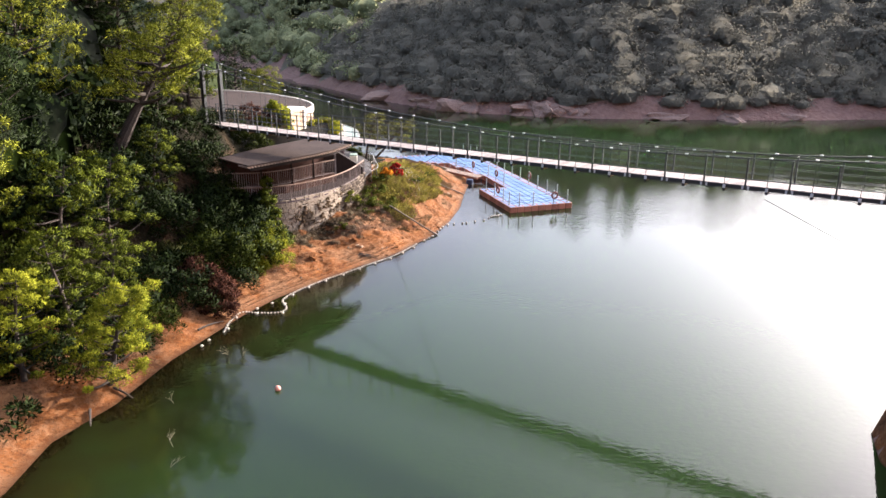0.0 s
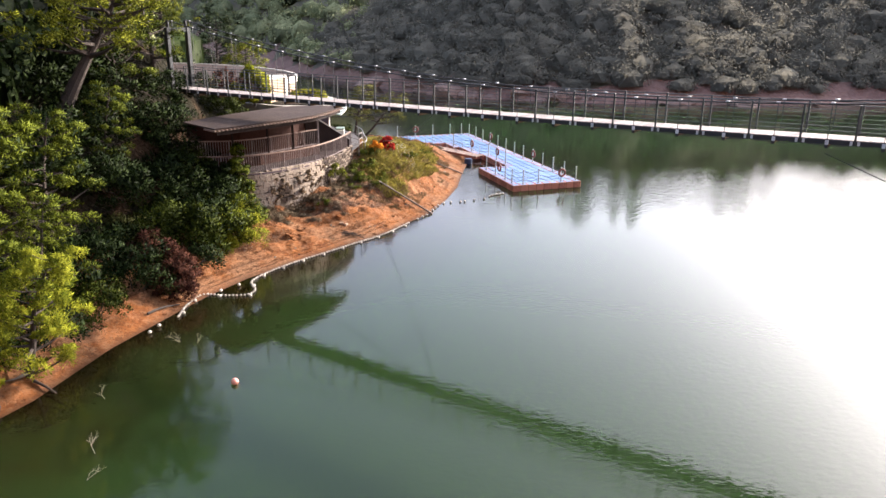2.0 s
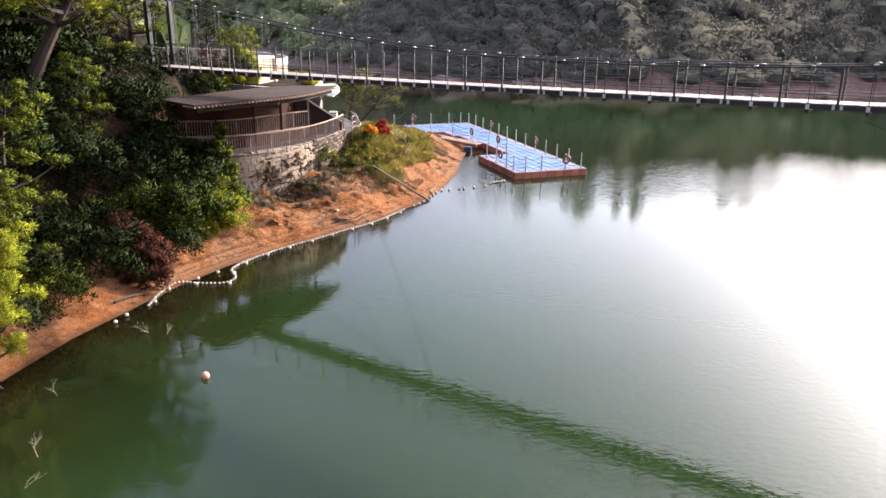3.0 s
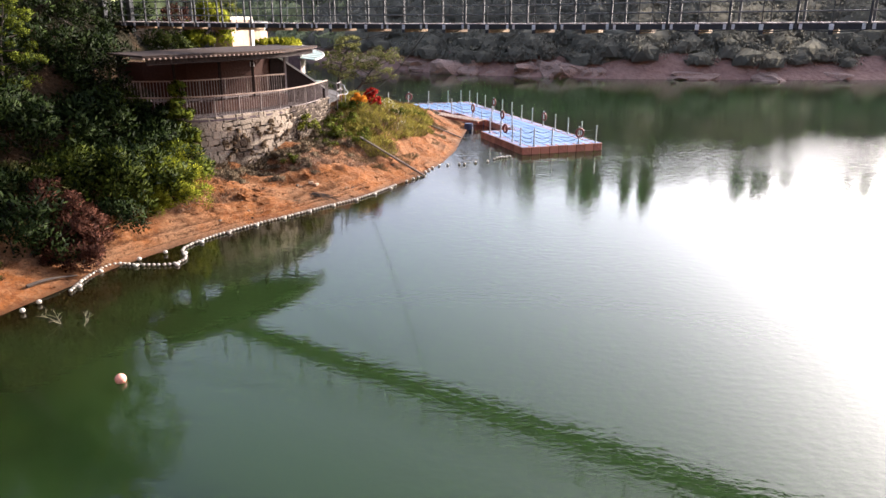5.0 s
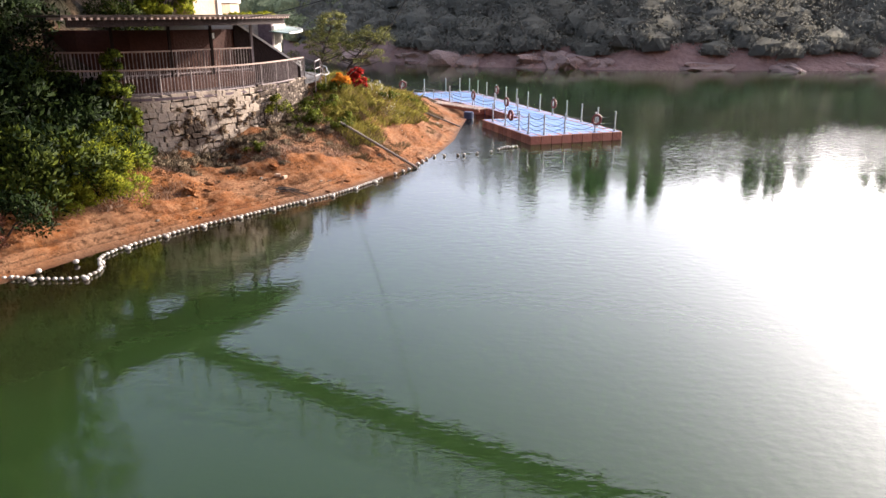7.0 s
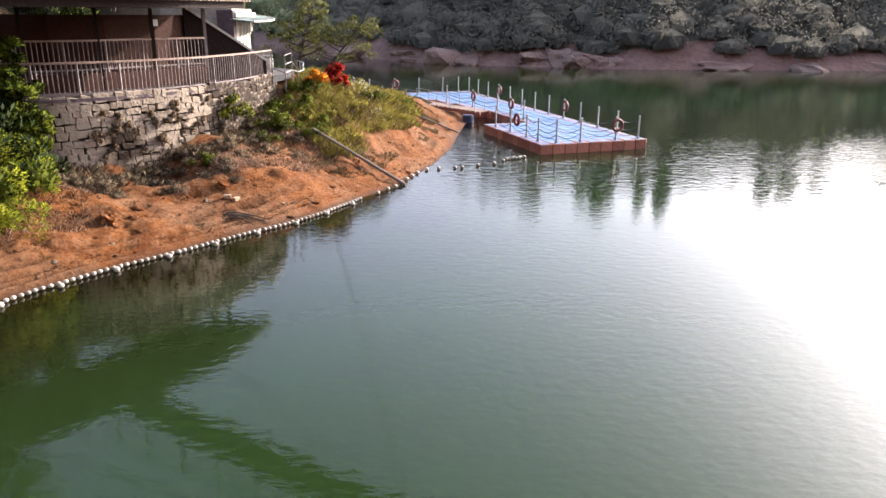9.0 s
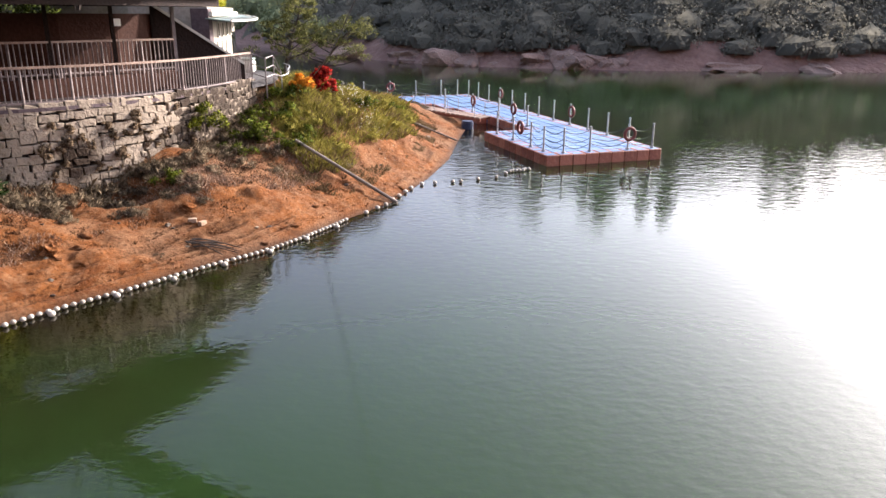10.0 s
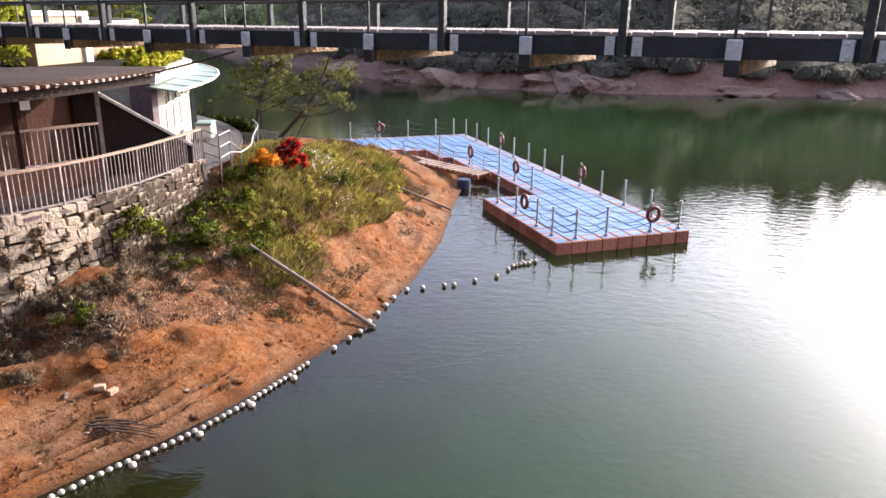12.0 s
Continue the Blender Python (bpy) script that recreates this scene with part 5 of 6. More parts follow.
plan += [(-20.7, 34.0, 1, 1.6), (-19.5, 33.5, 1, 1.5), (-18.3, 32.5, 1, 1.5), (-19.0, 31.9, 1, 1.6), (-18.8, 35.2, 0, 1.3), (-18.6, 37.0, 1, 1.5), (-19.7, 35.4, 1, 1.6), (-17.0, 35.9, 1, 1.4), (-15.6, 33.0, 1, 1.3)]
for x in range(30):
    plan.append((rng.uniform(-28, -17), rng.uniform(12, 44), rng.choice((0, 1, 1, 1)), rng.uniform(1.1, 1.8)))
used = set()
for x, y, k, s in plan:
    t = rng.uniform(0, 6.28)
    if k in used:
        again(BUSH[k], x, y, t, s, 0.1)
    else:
        used.add(k)
        put(BUSH[k], x, y, t, s, 0.1)

# ---- far woods ----


def woods(name, mat, seed, count, box_, ok, label, crown=(0.8, 2.4), tall=1.0, per=190, size=(0.09, 0.2), round_=1.0, fine=2, core=0.86, deep=0.9):
    """Crowns crowded over a hillside: each a lobed mass covered with small leaf sprays."""
    r = np.random.default_rng(seed)
    x, y = r.uniform(box_[0], box_[1], 90000), r.uniform(box_[2], box_[3], 90000)
    keep = ok(x, y, r.uniform(0, 1, 90000))
    x, y = x[keep][:count], y[keep][:count]
    z = all_height(x, y)
    n = len(x)
    s = crown[0] + (crown[1] - crown[0]) * r.uniform(0, 1, n) ** 1.6
    bm = bmesh.new()
    bmesh.ops.create_icosphere(bm, subdivisions=fine, radius=1.0)
    ball = np.array([v.co[:] for v in bm.verts])
    face = np.array([[v.index for v in f.verts] for f in bm.faces])
    bm.free()
    face = face[ball[face].mean(1)[:, 2] > -0.45]
    waves = [(amp, r.normal(size=(9, 4, 3)) * freq, r.uniform(0, 6, (9, 4))) for amp, freq in ((0.16, 2.2), (0.13, 4.5))]

    def swell(d, k):
        out = 1.0
        for amp, w, ph in waves:
            out = out * (1 + amp * np.sin(np.einsum("ijk,ilk->ijl", d, w[k]) + ph[k][:, None]).sum(-1, keepdims=True) / 2)
        return out

    k = np.arange(n) % 9
    where = np.stack([x, y, z + s * (0.35 + 0.6 * (tall - 1))], -1)[:, None]
    grow = s[:, None, None] * (1.1, 1.1, tall)
    a = r.uniform(0, math.tau, n)
    turn = np.zeros((n, 3, 3))
    turn[:, 0, 0], turn[:, 0, 1], turn[:, 1, 0], turn[:, 1, 1], turn[:, 2, 2] = np.cos(a), -np.sin(a), np.sin(a), np.cos(a), 1
    d = np.broadcast_to(ball, (n, *ball.shape))
    hull = where + np.einsum("ijk,ilk->ilj", turn, d * swell(d, k) * core) * grow
    v = r.normal(size=(n, per, 3))
    v[..., 2] = np.abs(v[..., 2]) - 0.25
    v /= np.linalg.norm(v, axis=-1, keepdims=True)
    mid = where + np.einsum("ijk,ilk->ilj", turn, v * swell(v, k) * r.uniform(deep, 1.12, (n, per, 1))) * grow
    v = np.einsum("ijk,ilk->ilj", turn, v)
    way = v + 0.45 * r.normal(size=v.shape)
    u = np.cross(way, r.normal(size=v.shape))
    u /= np.linalg.norm(u, axis=-1, keepdims=True)
    w = np.cross(way, u)
    w /= np.linalg.norm(w, axis=-1, keepdims=True)
    q = r.uniform(*size, (n, per, 1))
    leaf = np.stack([mid - u * q, mid - w * q * 0.7, mid + u * q, mid + w * q * 0.7], 2).reshape(-1, 3)
    V = np.concatenate([hull.reshape(-1, 3), leaf])
    tri = (face[None] + (np.arange(n) * len(ball))[:, None, None]).reshape(-1, 3)
    quad = np.arange(len(leaf)).reshape(-1, 4) + n * len(ball)
    me = bpy.data.meshes.new(name)
    me.vertices.add(len(V))
    me.vertices.foreach_set("co", V.ravel())
    me.loops.add(tri.size + quad.size)
    me.loops.foreach_set("vertex_index", np.concatenate([tri.ravel(), quad.ravel()]).astype(np.int32))
    me.polygons.add(len(tri) + len(quad))
    me.polygons.foreach_set("loop_start", np.concatenate([np.arange(len(tri)) * 3, tri.size + np.arange(len(quad)) * 4]).astype(np.int32))
    me.polygons.foreach_set("use_smooth", [True] * (len(tri) + len(quad)))
    me.update()
    me.materials.append(M[mat])
    # the leaves take the light as the crown and the canopy that they belong to
    lie = np.array((0.0, 0.0, 1.35 - round_))
    soft = np.concatenate([(d * round_ + lie).reshape(-1, 3), np.repeat((v * round_ + lie).reshape(-1, 3), 4, 0)])
    soft /= np.linalg.norm(soft, axis=-1, keepdims=True)
    me.normals_split_custom_set_from_vertices(soft.tolist())
    return tagged(new(name, me), label, "woods", kind="stuff")


def on_far_hill(x, y, q):
    d = inland(FAR, x, y)
    return (d > 1.7 + 0.8 * rough(x, y, 4)) & (d < 85) & (x > -36 + 34 * ((q * 37) % 1)) & (x < 100) & (q < 1.15 - d / 50)


def on_slope(x, y, q):
    d = inland(LAND, x, y)
    return (d > 9) & (d < 34) & (x > -70) & (y > -10) & (y < 66) & ~((x > -30) & (y > 42) & (y < 64))


def on_side_valley(x, y, q):
    d, e = inland(FAR, x, y), inland(LAND, x, y)
    return ((d > 2) & (d < 95) & (x <= -36 + 34 * ((q * 53) % 1))) | ((e > 1.5) & (e < 34) & (y > 68))


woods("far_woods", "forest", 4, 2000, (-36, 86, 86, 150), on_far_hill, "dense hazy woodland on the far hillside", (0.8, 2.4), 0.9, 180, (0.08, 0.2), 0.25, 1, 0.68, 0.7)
woods("slope_woods", "shade_leaf", 15, 620, (-70, -17, -10, 66), on_slope, "dark woodland closing the upper slope behind the bank", (1.1, 2.6), 1.9, 110, (0.1, 0.22), 0.8, 1, 0.8, 0.8)
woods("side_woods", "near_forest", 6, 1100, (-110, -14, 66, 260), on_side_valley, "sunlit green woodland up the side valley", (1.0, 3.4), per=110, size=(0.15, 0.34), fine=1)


def on_crest(x, y, q):
    """Taller trees standing singly and in groups along the top of the far hill."""
    d = inland(FAR, x, y)
    return (d > 20) & (d < 30) & (x > -20) & (x < 110) & (rough(x, y * 0.2, 3.0, 2) > 0.05) & (q < 0.5)


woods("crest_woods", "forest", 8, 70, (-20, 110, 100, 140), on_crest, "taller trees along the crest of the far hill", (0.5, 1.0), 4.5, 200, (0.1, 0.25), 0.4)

# pale rock outcrops on the far bank


def boulder(x, y, z, sx, sy, sz, seed, mat, label, group, crag=0.1):
    r = np.random.default_rng(seed)
    bm = bmesh.new()
    bmesh.ops.create_icosphere(bm, subdivisions=3, radius=1.0)
    k = r.normal(size=(6, 3)) * (1.6 if crag < 0.2 else 2.3)
    for v in bm.verts:
        v.co *= 1 + crag * sum(math.sin(v.co.dot(Vector(q)) * 1.7 + i) for i, q in enumerate(k)) / 2
    bm.transform(Matrix.Translation((x, y, z)) @ Matrix.Rotation(seed, 4, "Z") @ Matrix.Diagonal((sx, sy, sz, 1)))
    return tagged(part("rock", bm, mat), label, "rock", group)


for k, (x, y, sx, sz) in enumerate(((2.2, 96.2, 1.7, 1.5), (3.6, 95.7, 1.3, 1.0), (6.4, 94.9, 1.2, 0.7), (8.4, 94.5, 1.3, 0.8), (10.3, 93.9, 1.7, 1.2), (12.0, 93.3, 2.2, 1.6), (14.0, 92.8, 1.9, 1.3), (16.2, 92.4, 1.7, 1.2), (17.9, 92.0, 1.3, 0.8),
                                       (-2.5, 101.0, 1.6, 0.9), (-9, 108.6, 2.0, 1.1), (36, 91.0, 2.6, 0.8), (42, 91.6, 2.0, 0.6), (29, 90.8, 2.2, 0.6))):
    boulder(x, y + 0.9, 0.2, sx * 1.7, 1.6, sz * 1.0, k, "rock", "pale rock outcrop on the far bank", "far rocks", 0.2)

# ---- knoll: grass, croton, small tree, hedge ----


def on_knoll(x, y, d, seed):
    return (d > 1.7 + 0.5 * rough(x, y, 0.9)) & ((x + 2.6) ** 2 / 9.5 + (y - 46.6) ** 2 / 46 < 1 + 0.25 * rough(x, y, 0.8)) & (x > -4.75 + 0.1 * np.abs(y - 44)) & (rough(x, y, 0.5, seed) > -0.5)


def round_knoll(x, y, d, seed):
    """A wider, thinner fringe of dry grass at the foot of the knoll."""
    e = (x + 2.6) ** 2 / 13 + (y - 46.0) ** 2 / 62
    return (d > 0.9 + 0.5 * rough(x, y, 0.7)) & (e < 1.25 + 0.3 * rough(x, y, 0.6, 4)) & (e > 0.45) & (x > -4.75 + 0.1 * np.abs(y - 44)) & (rough(x, y, 0.4, seed) > -0.15)


def on_bank(x, y, d, seed):
    return (d > 1.75 + 0.5 * rough(x, y, 0.9)) & (d < 5.4) & (y > 30) & (y < 42.5) & (rough(x, y, 0.6, seed) + 0.5 * rough(x, y, 2.0, 3) > -0.15)


def on_upper(x, y, d, seed):
    return (d > 1.2 + 0.5 * rough(x, y, 1.2)) & (d < 6.5) & (y < 41.5) & (rough(x, y, 0.25, seed) + 0.7 * rough(x, y, 1.1, 5) > -0.1)


def at_wall(x, y, d, seed):
    """A ragged strip along the foot of the terrace wall."""
    near = np.full(x.shape, 1e9)
    for q in face[::8]:
        near = np.minimum(near, np.hypot(x - q.x, y - q.y))
    return (near < 0.95 + 0.4 * rough(x, y, 0.7, 2)) & (d < 7) & (rough(x, y, 0.35, seed) > -0.35)


def grass(name, mat, count, seed, low, high, label, where=on_knoll, x0=-6.4, y0=38.5):
    r = np.random.default_rng(seed)
    x, y = r.uniform(x0, 0.8, 160000), r.uniform(y0, y0 + 21.5, 160000)
    d = inland(LAND, x, y)
    ok = where(x, y, d, seed)
    x, y = x[ok][:count], y[ok][:count]
    n = len(x)
    z = all_height(x, y)
    h = r.uniform(low, high, n) * (1 + 0.8 * rough(x, y, 0.45, seed + 1))
    a, b = r.uniform(0, math.tau, n), r.uniform(0, math.tau, n)
    lean = r.uniform(0.2, 1.3, n) * h
    w = np.stack([np.cos(a) * 0.009, np.sin(a) * 0.009, 0 * a], -1)
    p = np.stack([x, y, z - 0.03], -1)
    tip = p + np.stack([np.cos(b) * lean, np.sin(b) * lean, h], -1)
    half = p + np.stack([np.cos(b) * lean * 0.35, np.sin(b) * lean * 0.35, h * 0.65], -1)
    V = np.stack([p - w, p + w, half + w * 0.8, tip, half - w * 0.8], 1).reshape(-1, 3)
    me = bpy.data.meshes.new(name)
    me.from_pydata(V.tolist(), [], np.arange(len(V)).reshape(-1, 5).tolist())
    me.materials.append(M[mat])
    return tagged(new(name, me), label, "grass", kind="stuff")


grass("grass", "grass", 34000, 12, 0.08, 0.34, "rough yellow-green grass on the knoll")
grass("dry_grass", "dry_grass", 18000, 17, 0.08, 0.3, "dry brown grass on the knoll")
grass("dry_fringe", "dry_grass", 16000, 19, 0.04, 0.16, "short dry grass round the foot of the knoll", round_knoll)
grass("dry_turf", "turf", 42000, 27, 0.03, 0.13, "thin dry turf on the upper bank", on_bank, -11.5, 29.0)
grass("litter", "litter", 30000, 37, 0.02, 0.08, "dark dry leaf litter and stubble on the upper bank", on_upper, -11.5, 22.0)
grass("scrub", "scrub", 26000, 31, 0.08, 0.3, "dark tangled dry scrub along the foot of the stone wall", at_wall, -11.5, 29.0)
put(bush("bush", 0.42, 0.8, 61, "croton", "bright red croton bush on the grassy knoll", 26, 130, 0.07), -3.3, 44.6)
put(bush("bush", 0.4, 0.6, 62, "croton_yellow", "orange yellow croton bush on the grassy knoll", 18, 110, 0.06), -3.8, 43.9)
SHRUB = [bush("shrub", 0.6, 0.5, 71, "ivy", "low dark green shrub on the knoll", 14, 90, 0.045, "shrub"), bush("shrub", 0.55, 0.5, 72, "grass", "low yellowish shrub on the knoll", 14, 90, 0.045, "shrub"),
         bush("shrub", 0.5, 0.2, 73, "scrub", "low brown dry shrub on the bank", 18, 80, 0.06, "shrub", 0.13)]
used = set()
low = [(-4.35, 42.0, 0, 1.1), (-4.3, 43.4, 0, 1.0), (-4.0, 41.3, 1, 1.0), (-4.9, 40.5, 0, 1.1), (-5.2, 39.4, 2, 1.1), (-4.4, 40.4, 0, 0.9), (-3.6, 41.2, 0, 0.9), (-3.2, 42.2, 1, 0.9), (-2.4, 43.4, 1, 0.9), (-2.0, 45.0, 0, 0.8), (-3.4, 45.4, 0, 0.9), (-2.8, 47.5, 1, 1.0), (-1.6, 47.2, 1, 0.9), (-3.7, 48.4, 0, 1.0), (-2.7, 50.2, 1, 1.0), (-1.5, 50.6, 0, 0.9), (-5.7, 38.3, 2, 1.1), (-6.3, 37.2, 2, 1.0)]
low += [(-7.2, 36.2, 2, 1.0), (-8.2, 35.1, 2, 1.1), (-6.0, 37.0, 0, 0.7), (-4.7, 38.6, 2, 0.9), (-5.2, 37.6, 2, 0.8), (-5.0, 40.9, 2, 1.0), (-4.5, 40.0, 2, 1.0), (-4.0, 39.9, 2, 0.9), (-3.5, 40.3, 0, 0.8), (-5.4, 36.3, 2, 0.9), (-6.2, 35.4, 2, 0.9), (-4.8, 41.6, 0, 0.9), (-7.6, 34.6, 2, 0.9), (-4.9, 39.4, 0, 0.8), (-2.2, 40.7, 2, 0.6), (-4.0, 46.6, 0, 0.9), (-4.4, 48.0, 1, 0.9), (-3.0, 44.0, 1, 0.7)]
low += [(-9.3, 34.4, 2, 1.2), (-3.9, 39.0, 2, 0.7), (-2.5, 41.3, 1, 0.8), (-1.6, 43.2, 1, 0.7), (-1.1, 45.4, 1, 0.8), (-0.8, 48.2, 1, 0.8)]
for x, y, k, s in low:
    t = rng.uniform(0, 6.28)
    if k in used:
        again(SHRUB[k], x, y, t, s, 0.08)
    else:
        used.add(k)
        put(SHRUB[k], x, y, t, s, 0.08)
# creeper colour carries the shade at the left end of the terrace
CREEPER = bush("creeper", 0.8, 3.0, 87, "shade_leaf", "dark creeper hanging over the shaded terrace railing", 70, 130, 0.075, "creeper")
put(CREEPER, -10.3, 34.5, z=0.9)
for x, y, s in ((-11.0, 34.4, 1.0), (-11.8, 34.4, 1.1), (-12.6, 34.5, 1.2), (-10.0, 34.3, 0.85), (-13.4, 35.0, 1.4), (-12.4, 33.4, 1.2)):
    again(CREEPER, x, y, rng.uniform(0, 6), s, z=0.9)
put(bush("creeper", 0.55, 4.2, 83, "ivy", "green creeper climbing over the terrace railing", 90, 150, 0.075, "creeper"), -9.4, 34.7, z=0.95)
put(bush("bush", 0.5, 0.6, 81, "leaf", "green creeper bush growing on the stone wall", 16, 110, 0.045), -5.65, 39.3, z=2.0)
small = tree("small_tree", 3.6, 1.5, 91, "olive_leaf", "small open-crowned tree beside the path and water", 58, 120, 0.055, (0.8, 0.2), 0.4)
put(small, -6.1, 51.5, 0.4, 1.05)
second = tree("small_tree", 2.7, 1.9, 95, "olive_leaf", "thin leaning tree with sparse leaves over the water", 44, 105, 0.055, (2.6, 0.2), 0.4)
put(second, -5.9, 53.3, 0.1, 1.1)
HEDGE = bush("hedge", 0.36, 0.34, 101, "hedge", "clipped yellow-green hedge on the kiosk roof", 14, 60, 0.06, "hedge")
put(HEDGE, -7.2, 44.4, z=5.15)
for q in smooth_line([(-7.2, 44.4), (-7.4, 46.0), (-7.8, 48.2), (-8.6, 49.6), (-9.6, 47.6)], 0.5)[1:]:
    again(HEDGE, q.x, q.y, rng.uniform(0, 6), rng.uniform(0.9, 1.15), z=5.15)
BACK_HEDGE = bush("hedge", 0.5, 0.7, 104, "mid_leaf", "dark green hedge beside the path along the water", 18, 100, 0.06, "hedge")
put(BACK_HEDGE, -10.2, 56.2)
for q in smooth_line([(-10.2, 56.2), (-8.2, 55.1), (-6.9, 54.3)], 0.6)[1:]:
    again(BACK_HEDGE, q.x, q.y, rng.uniform(0, 6), rng.uniform(0.9, 1.15))
put(bush("bush", 0.85, 1.9, 111, "lime", "round lime green shrub behind the bridge rail", 30, 130, 0.08), -10.9, 43.9, s=1.3, z=5.15)
put(bush("bush", 0.9, 1.3, 112, "dry_leaf", "leafless greyish shrub behind the bridge rail", 20, 60, 0.07), -12.4, 44.0, s=1.3, z=5.6)

# dry brush along the foot of the wall and hanging weeds on its face
BRUSH = bush("brush", 0.6, 0.34, 121, "scrub", "tangled dry brush at the foot of the stone wall", 24, 80, 0.075, "brush", 0.12)
WEED = bush("weed", 0.26, 0.4, 122, "brush", "dry brown weed hanging on the stone wall", 10, 70, 0.05, "weed")
first = [True, True]
for k, q in enumerate(smooth_line([(-10.4, 34.5), (-8.8, 35.0), (-7.68, 36.0), (-6.8, 37.1), (-6.12, 38.2), (-5.6, 39.6), (-5.1, 41.0)], 0.27)):
    for off in ((0.1,), (0.3,), (0.05, 0.6))[k % 3]:
        x, y = q.x + off * 0.8 + rng.uniform(-0.15, 0.15), q.y - off * 0.6 + rng.uniform(-0.15, 0.15)
        s = rng.uniform(0.3, 0.7)
        if first[0]:
            put(BRUSH, x, y, 0, s, 0.06)
            first[0] = False
        else:
            again(BRUSH, x, y, rng.uniform(0, 6), s, 0.06)
for x, y, z in ((-7.75, 36.2, 2.25), (-7.3, 36.8, 2.4), (-6.85, 37.35, 2.1), (-6.6, 37.75, 1.7), (-8.2, 35.75, 1.8), (-6.2, 38.5, 2.45), (-5.95, 39.05, 1.5), (-7.0, 37.0, 1.5), (-7.5, 36.5, 1.9), (-7.1, 36.95, 2.0), (-6.75, 37.4, 2.4), (-8.0, 35.9, 2.4), (-6.3, 38.2, 1.9), (-7.9, 36.0, 1.5), (-6.45, 37.9, 2.3), (-7.2, 36.9, 2.2), (-7.4, 36.65, 1.3), (-6.95, 37.2, 1.15), (-7.6, 36.35, 2.05), (-6.7, 37.6, 2.0), (-8.1, 35.85, 1.3), (-7.85, 36.1, 1.9)):
    if first[1]:
        put(WEED, x, y, 0, 0.7, z=z)
        first[1] = False
    else:
        again(WEED, x, y, rng.uniform(0, 6), rng.uniform(0.5, 1.0), z=z)
for x, y, s in ((-5.4, 36.8, 0.6), (-5.1, 36.4, 0.5), (-4.75, 36.0, 0.35), (-6.3, 35.3, 0.45), (-7.3, 34.4, 0.45), (-5.1, 33.85, 0.22)):
    again(BRUSH, x, y, rng.uniform(0, 6), s, 0.06)
r = np.random.default_rng(9)
fx, fy = r.normal(-1.95, 0.34, 420), r.normal(45.3, 1.2, 420)
fx = fx - 0.42 * (fy - 44.5)
fz = all_height(fx, fy) + r.uniform(0.16, 0.42, 420)
fc = np.stack([fx, fy, fz], -1)
e = r.normal(size=(420, 2, 3)) * 0.011
me = bpy.data.meshes.new("flowers")
me.from_pydata(np.stack([fc - e[:, 0], fc - e[:, 1], fc + e[:, 0], fc + e[:, 1]], 1).reshape(-1, 3).tolist(), [], np.arange(1680).reshape(-1, 4).tolist())
me.materials.append(M["flower"])
tagged(new("flowers", me), "scattered small white flowers among the grass", "flowers", kind="stuff")

# small crumbs of soil and gravel, thicker along the ruts
r = np.random.default_rng(21)
gx, gy = r.uniform(-13, 1.6, 120000), r.uniform(14, 54, 120000)
gd = inland(LAND, gx, gy)
ok = (gd > 0.12) & (gd < 5.0) & (r.uniform(0, 1, 120000) < 0.25 + 0.75 * np.clip(ruts(gx, gy, gd), 0, 1)) & (rough(gx, gy, 0.7, 3) > r.uniform(-0.8, 0.5, 120000))
gx, gy = gx[ok][:16000], gy[ok][:16000]
n = len(gx)
gs = 0.012 + 0.03 * r.uniform(0, 1, n) ** 3
gc = np.stack([gx, gy, all_height(gx, gy) + gs * 0.3], -1)
ax = r.normal(size=(n, 3, 3))
ax /= np.linalg.norm(ax, axis=-1, keepdims=True)
ax *= (gs[:, None] * r.uniform(0.7, 1.3, (n, 3)))[..., None]
GV = np.stack([gc + ax[:, 0], gc - ax[:, 0], gc + ax[:, 1], gc - ax[:, 1], gc + ax[:, 2], gc - ax[:, 2]], 1).reshape(-1, 3)
GF = np.array([(0, 2, 4), (2, 1, 4), (1, 3, 4), (3, 0, 4), (2, 0, 5), (1, 2, 5), (3, 1, 5), (0, 3, 5)])
me = bpy.data.meshes.new("gravel")
me.from_pydata(GV.tolist(), [], (np.arange(n)[:, None, None] * 6 + GF[None]).reshape(-1, 3).tolist())
me.materials.append(M["soil"])
tagged(new("gravel", me), "crumbs of red soil and gravel on the bank", "gravel", kind="stuff")

# stones and clods on the near bank
for k in range(70):
    r = random.Random(300 + k)
    x, y = r.choice(((-3.6, 36.6), (-5.2, 34.6), (-6.8, 33.0), (-2.2, 38.2), (-0.4, 45.2), (0.4, 47.5), (0.8, 51.0), (-0.6, 43.0), (-0.9, 41.4)))
    x, y, s = x + r.gauss(0, 0.6), y + r.gauss(0, 0.8), r.uniform(0.03, 0.08) * (1.5 if k % 9 == 4 else 1)
    boulder(x, y, z_at(x, y) + s * 0.15, s * 1.4, s, s * 0.6, 40 + k, "soil" if k % 3 else "stone", "rough clod of red soil on the bank" if k % 3 else "pale stone on the soil bank", "clods on the bank")
for k, (x, y, s) in enumerate(((-6.9, 33.1, 0.2), (-6.5, 33.4, 0.13), (-5.0, 35.6, 0.14))):
    boulder(x, y, z_at(x, y) + s * 0.2, s * 1.3, s, s * 0.75, 140 + k, "soil", "large dark clod of soil on the bank", "clods on the bank", 0.2)
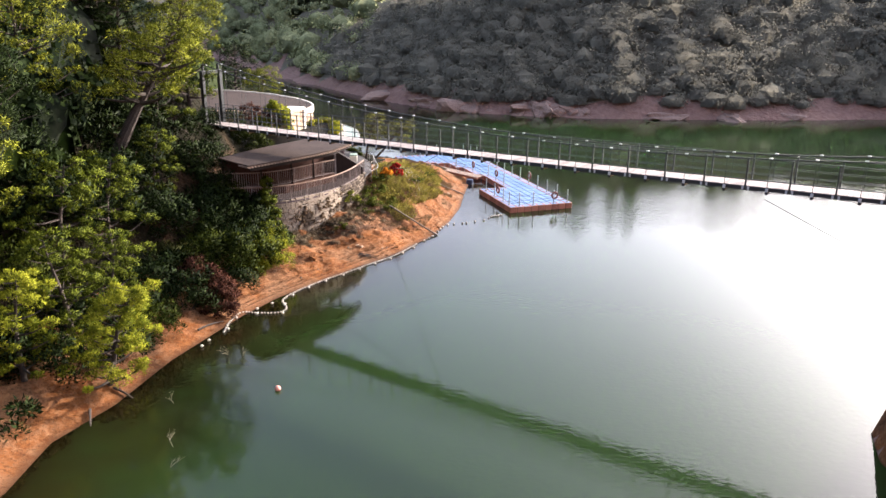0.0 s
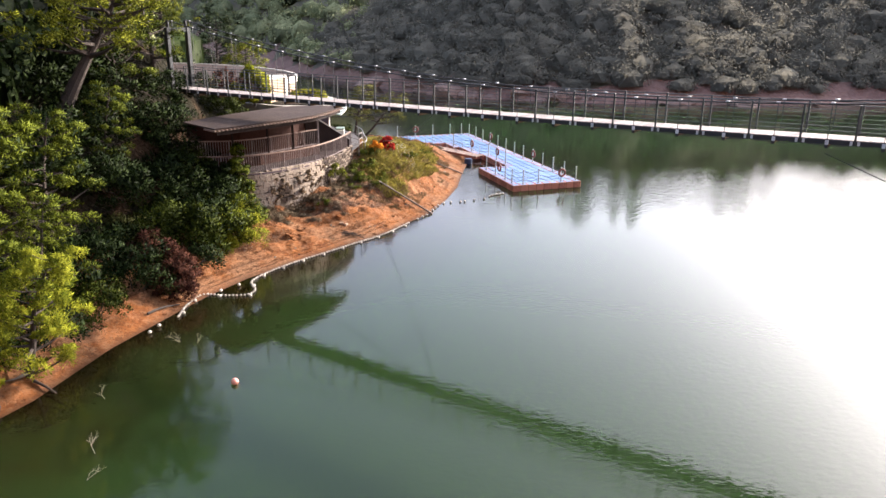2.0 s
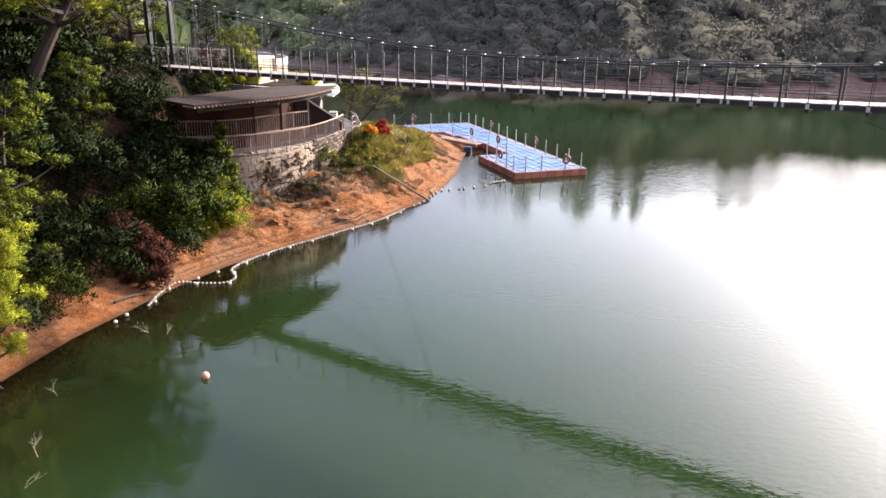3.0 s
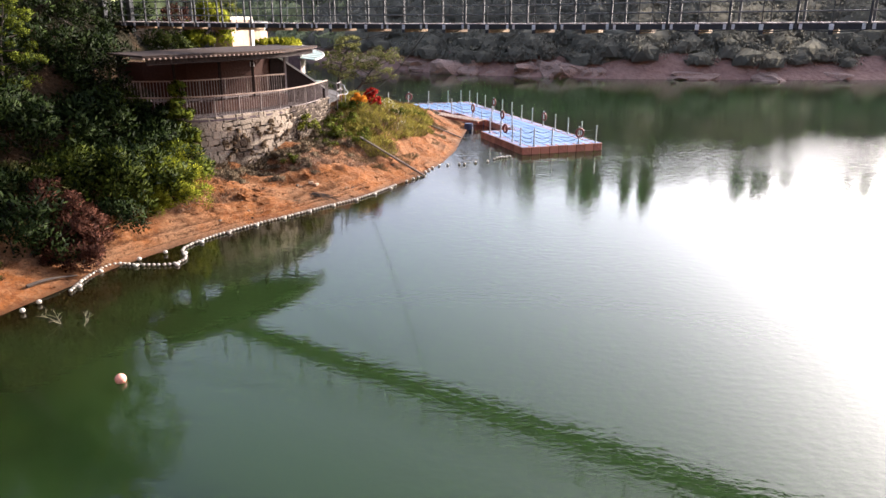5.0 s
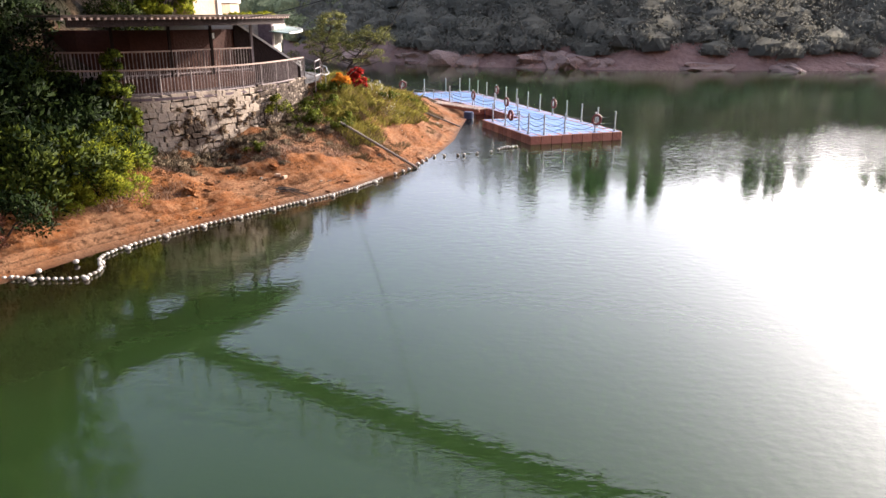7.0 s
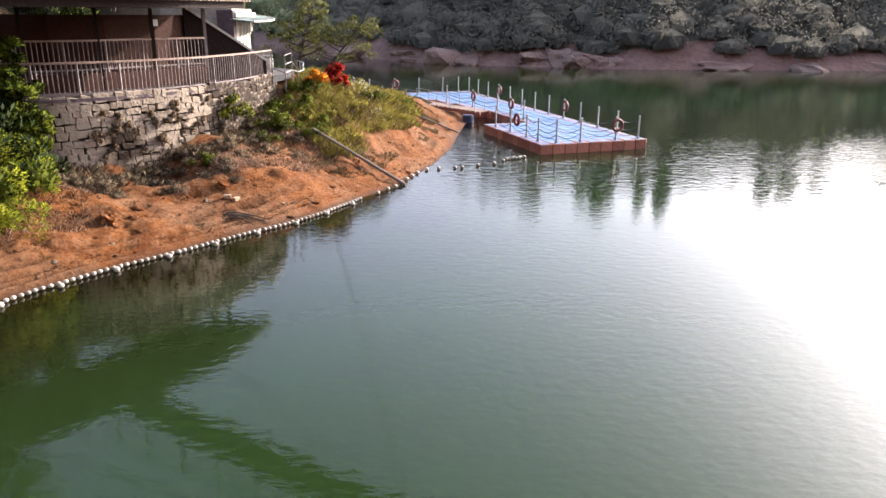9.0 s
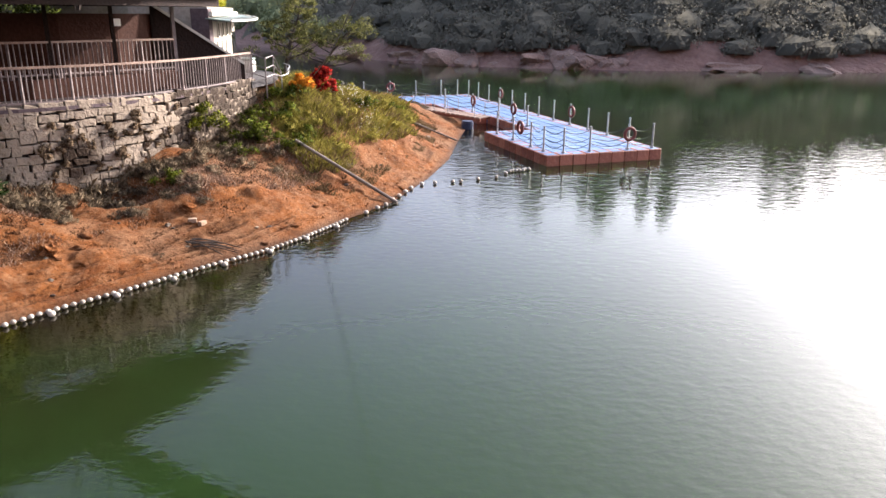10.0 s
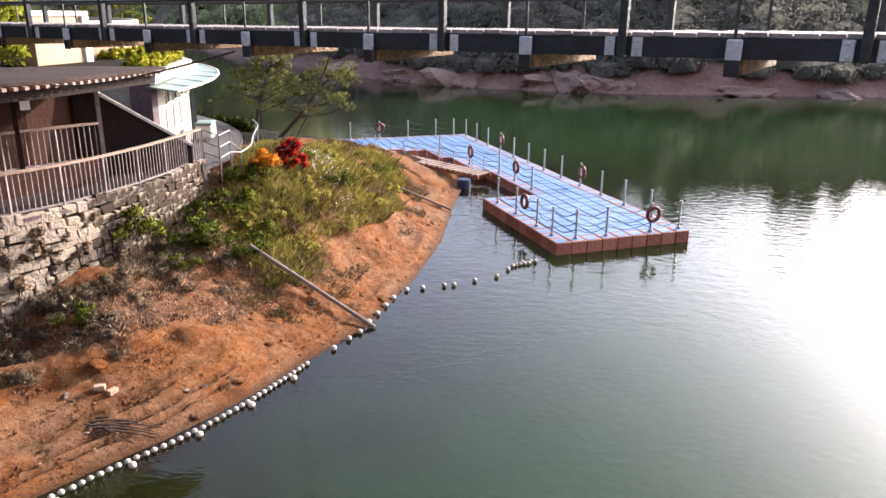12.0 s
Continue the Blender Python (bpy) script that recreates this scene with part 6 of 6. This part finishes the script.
for x, y, a in ((-4.79, 35.17, 0.3), (-4.57, 35.15, 1.1)):
    bm = bmesh.new()
    box(bm, (0.19, 0.11, 0.1), (x, y, z_at(x, y) + 0.04), rz=a, bevel=0.012)
    tagged(part("stone_block", bm, "beige"), "pale squared stone lying on the soil bank", "stone", "clods on the bank")
again(BUSH[1], 12.6, 14.2, 0.3, 0.5, 0.3)
again(BUSH[1], 14.2, 14.6, 0.3, 0.8, 0.3)
for x, y in ((15.6, 16.8), (16.5, 14), (16.2, 10.5), (17.4, 7.5), (18.6, 12.2), (19.5, 16.5), (20.5, 9.0)):
    again(BUSH[rng.choice((0, 1, 3))], x, y, rng.uniform(0, 6), rng.uniform(0.9, 1.4), 0.3)
again(BUSH[0], 14.8, 12.4, 1.3, 1.0, 0.3)


# ---- stones of the retaining wall ----
total = (len(face) - 1) * 0.05
STONE_V = [np.array([v.co[:] for v in me.vertices]) for me in STONES]
STONE_F = [[tuple(f.vertices) for f in me.polygons] for me in STONES]
rest_v, rest_f = [], []
z, row = 0.5, 0
while z < 2.82:
    tall = random.uniform(0.15, 0.22)
    d = 0.05 + random.uniform(0, 0.2)
    while d < total - 0.1:
        w = random.uniform(0.15, 0.36)
        h = tall * random.uniform(0.9, 1.08)
        i = min(len(face) - 2, int((d + w / 2) / 0.05))
        p, q = face[i], face[i + 1]
        t = (q - p).normalized()
        m = (Matrix.Translation((p.x + t.y * 0.02, p.y - t.x * 0.02, z + tall / 2 + 0.04 * math.sin(d * 2.1 + row) + random.uniform(-0.02, 0.02))) @ Matrix.Rotation(math.atan2(t.y, t.x), 4, "Z")
             @ Matrix.Rotation(random.uniform(-0.16, 0.16), 4, "Y") @ Matrix.Diagonal((w * 0.98, random.uniform(0.15, 0.18), h, 1)))
        k = random.randrange(len(STONES))
        if d > total - 4.6:
            child("stone", STONES[k], wall, m)
        else:
            a = np.array(m)
            rest_f += [tuple(len(rest_v) + i for i in f) for f in STONE_F[k]]
            rest_v += [tuple(a[:3, :3] @ v + a[:3, 3]) for v in STONE_V[k]]
        d += w + random.uniform(0.0, 0.012)
    z += tall
    row += 1
me = bpy.data.meshes.new("stones")
me.from_pydata(rest_v, [], rest_f)
me.materials.append(M["stone"])
me.transform(BASE[wall].inverted())
rest = new("stones", me)
rest.parent = wall
tagged(rest, kind="stuff")
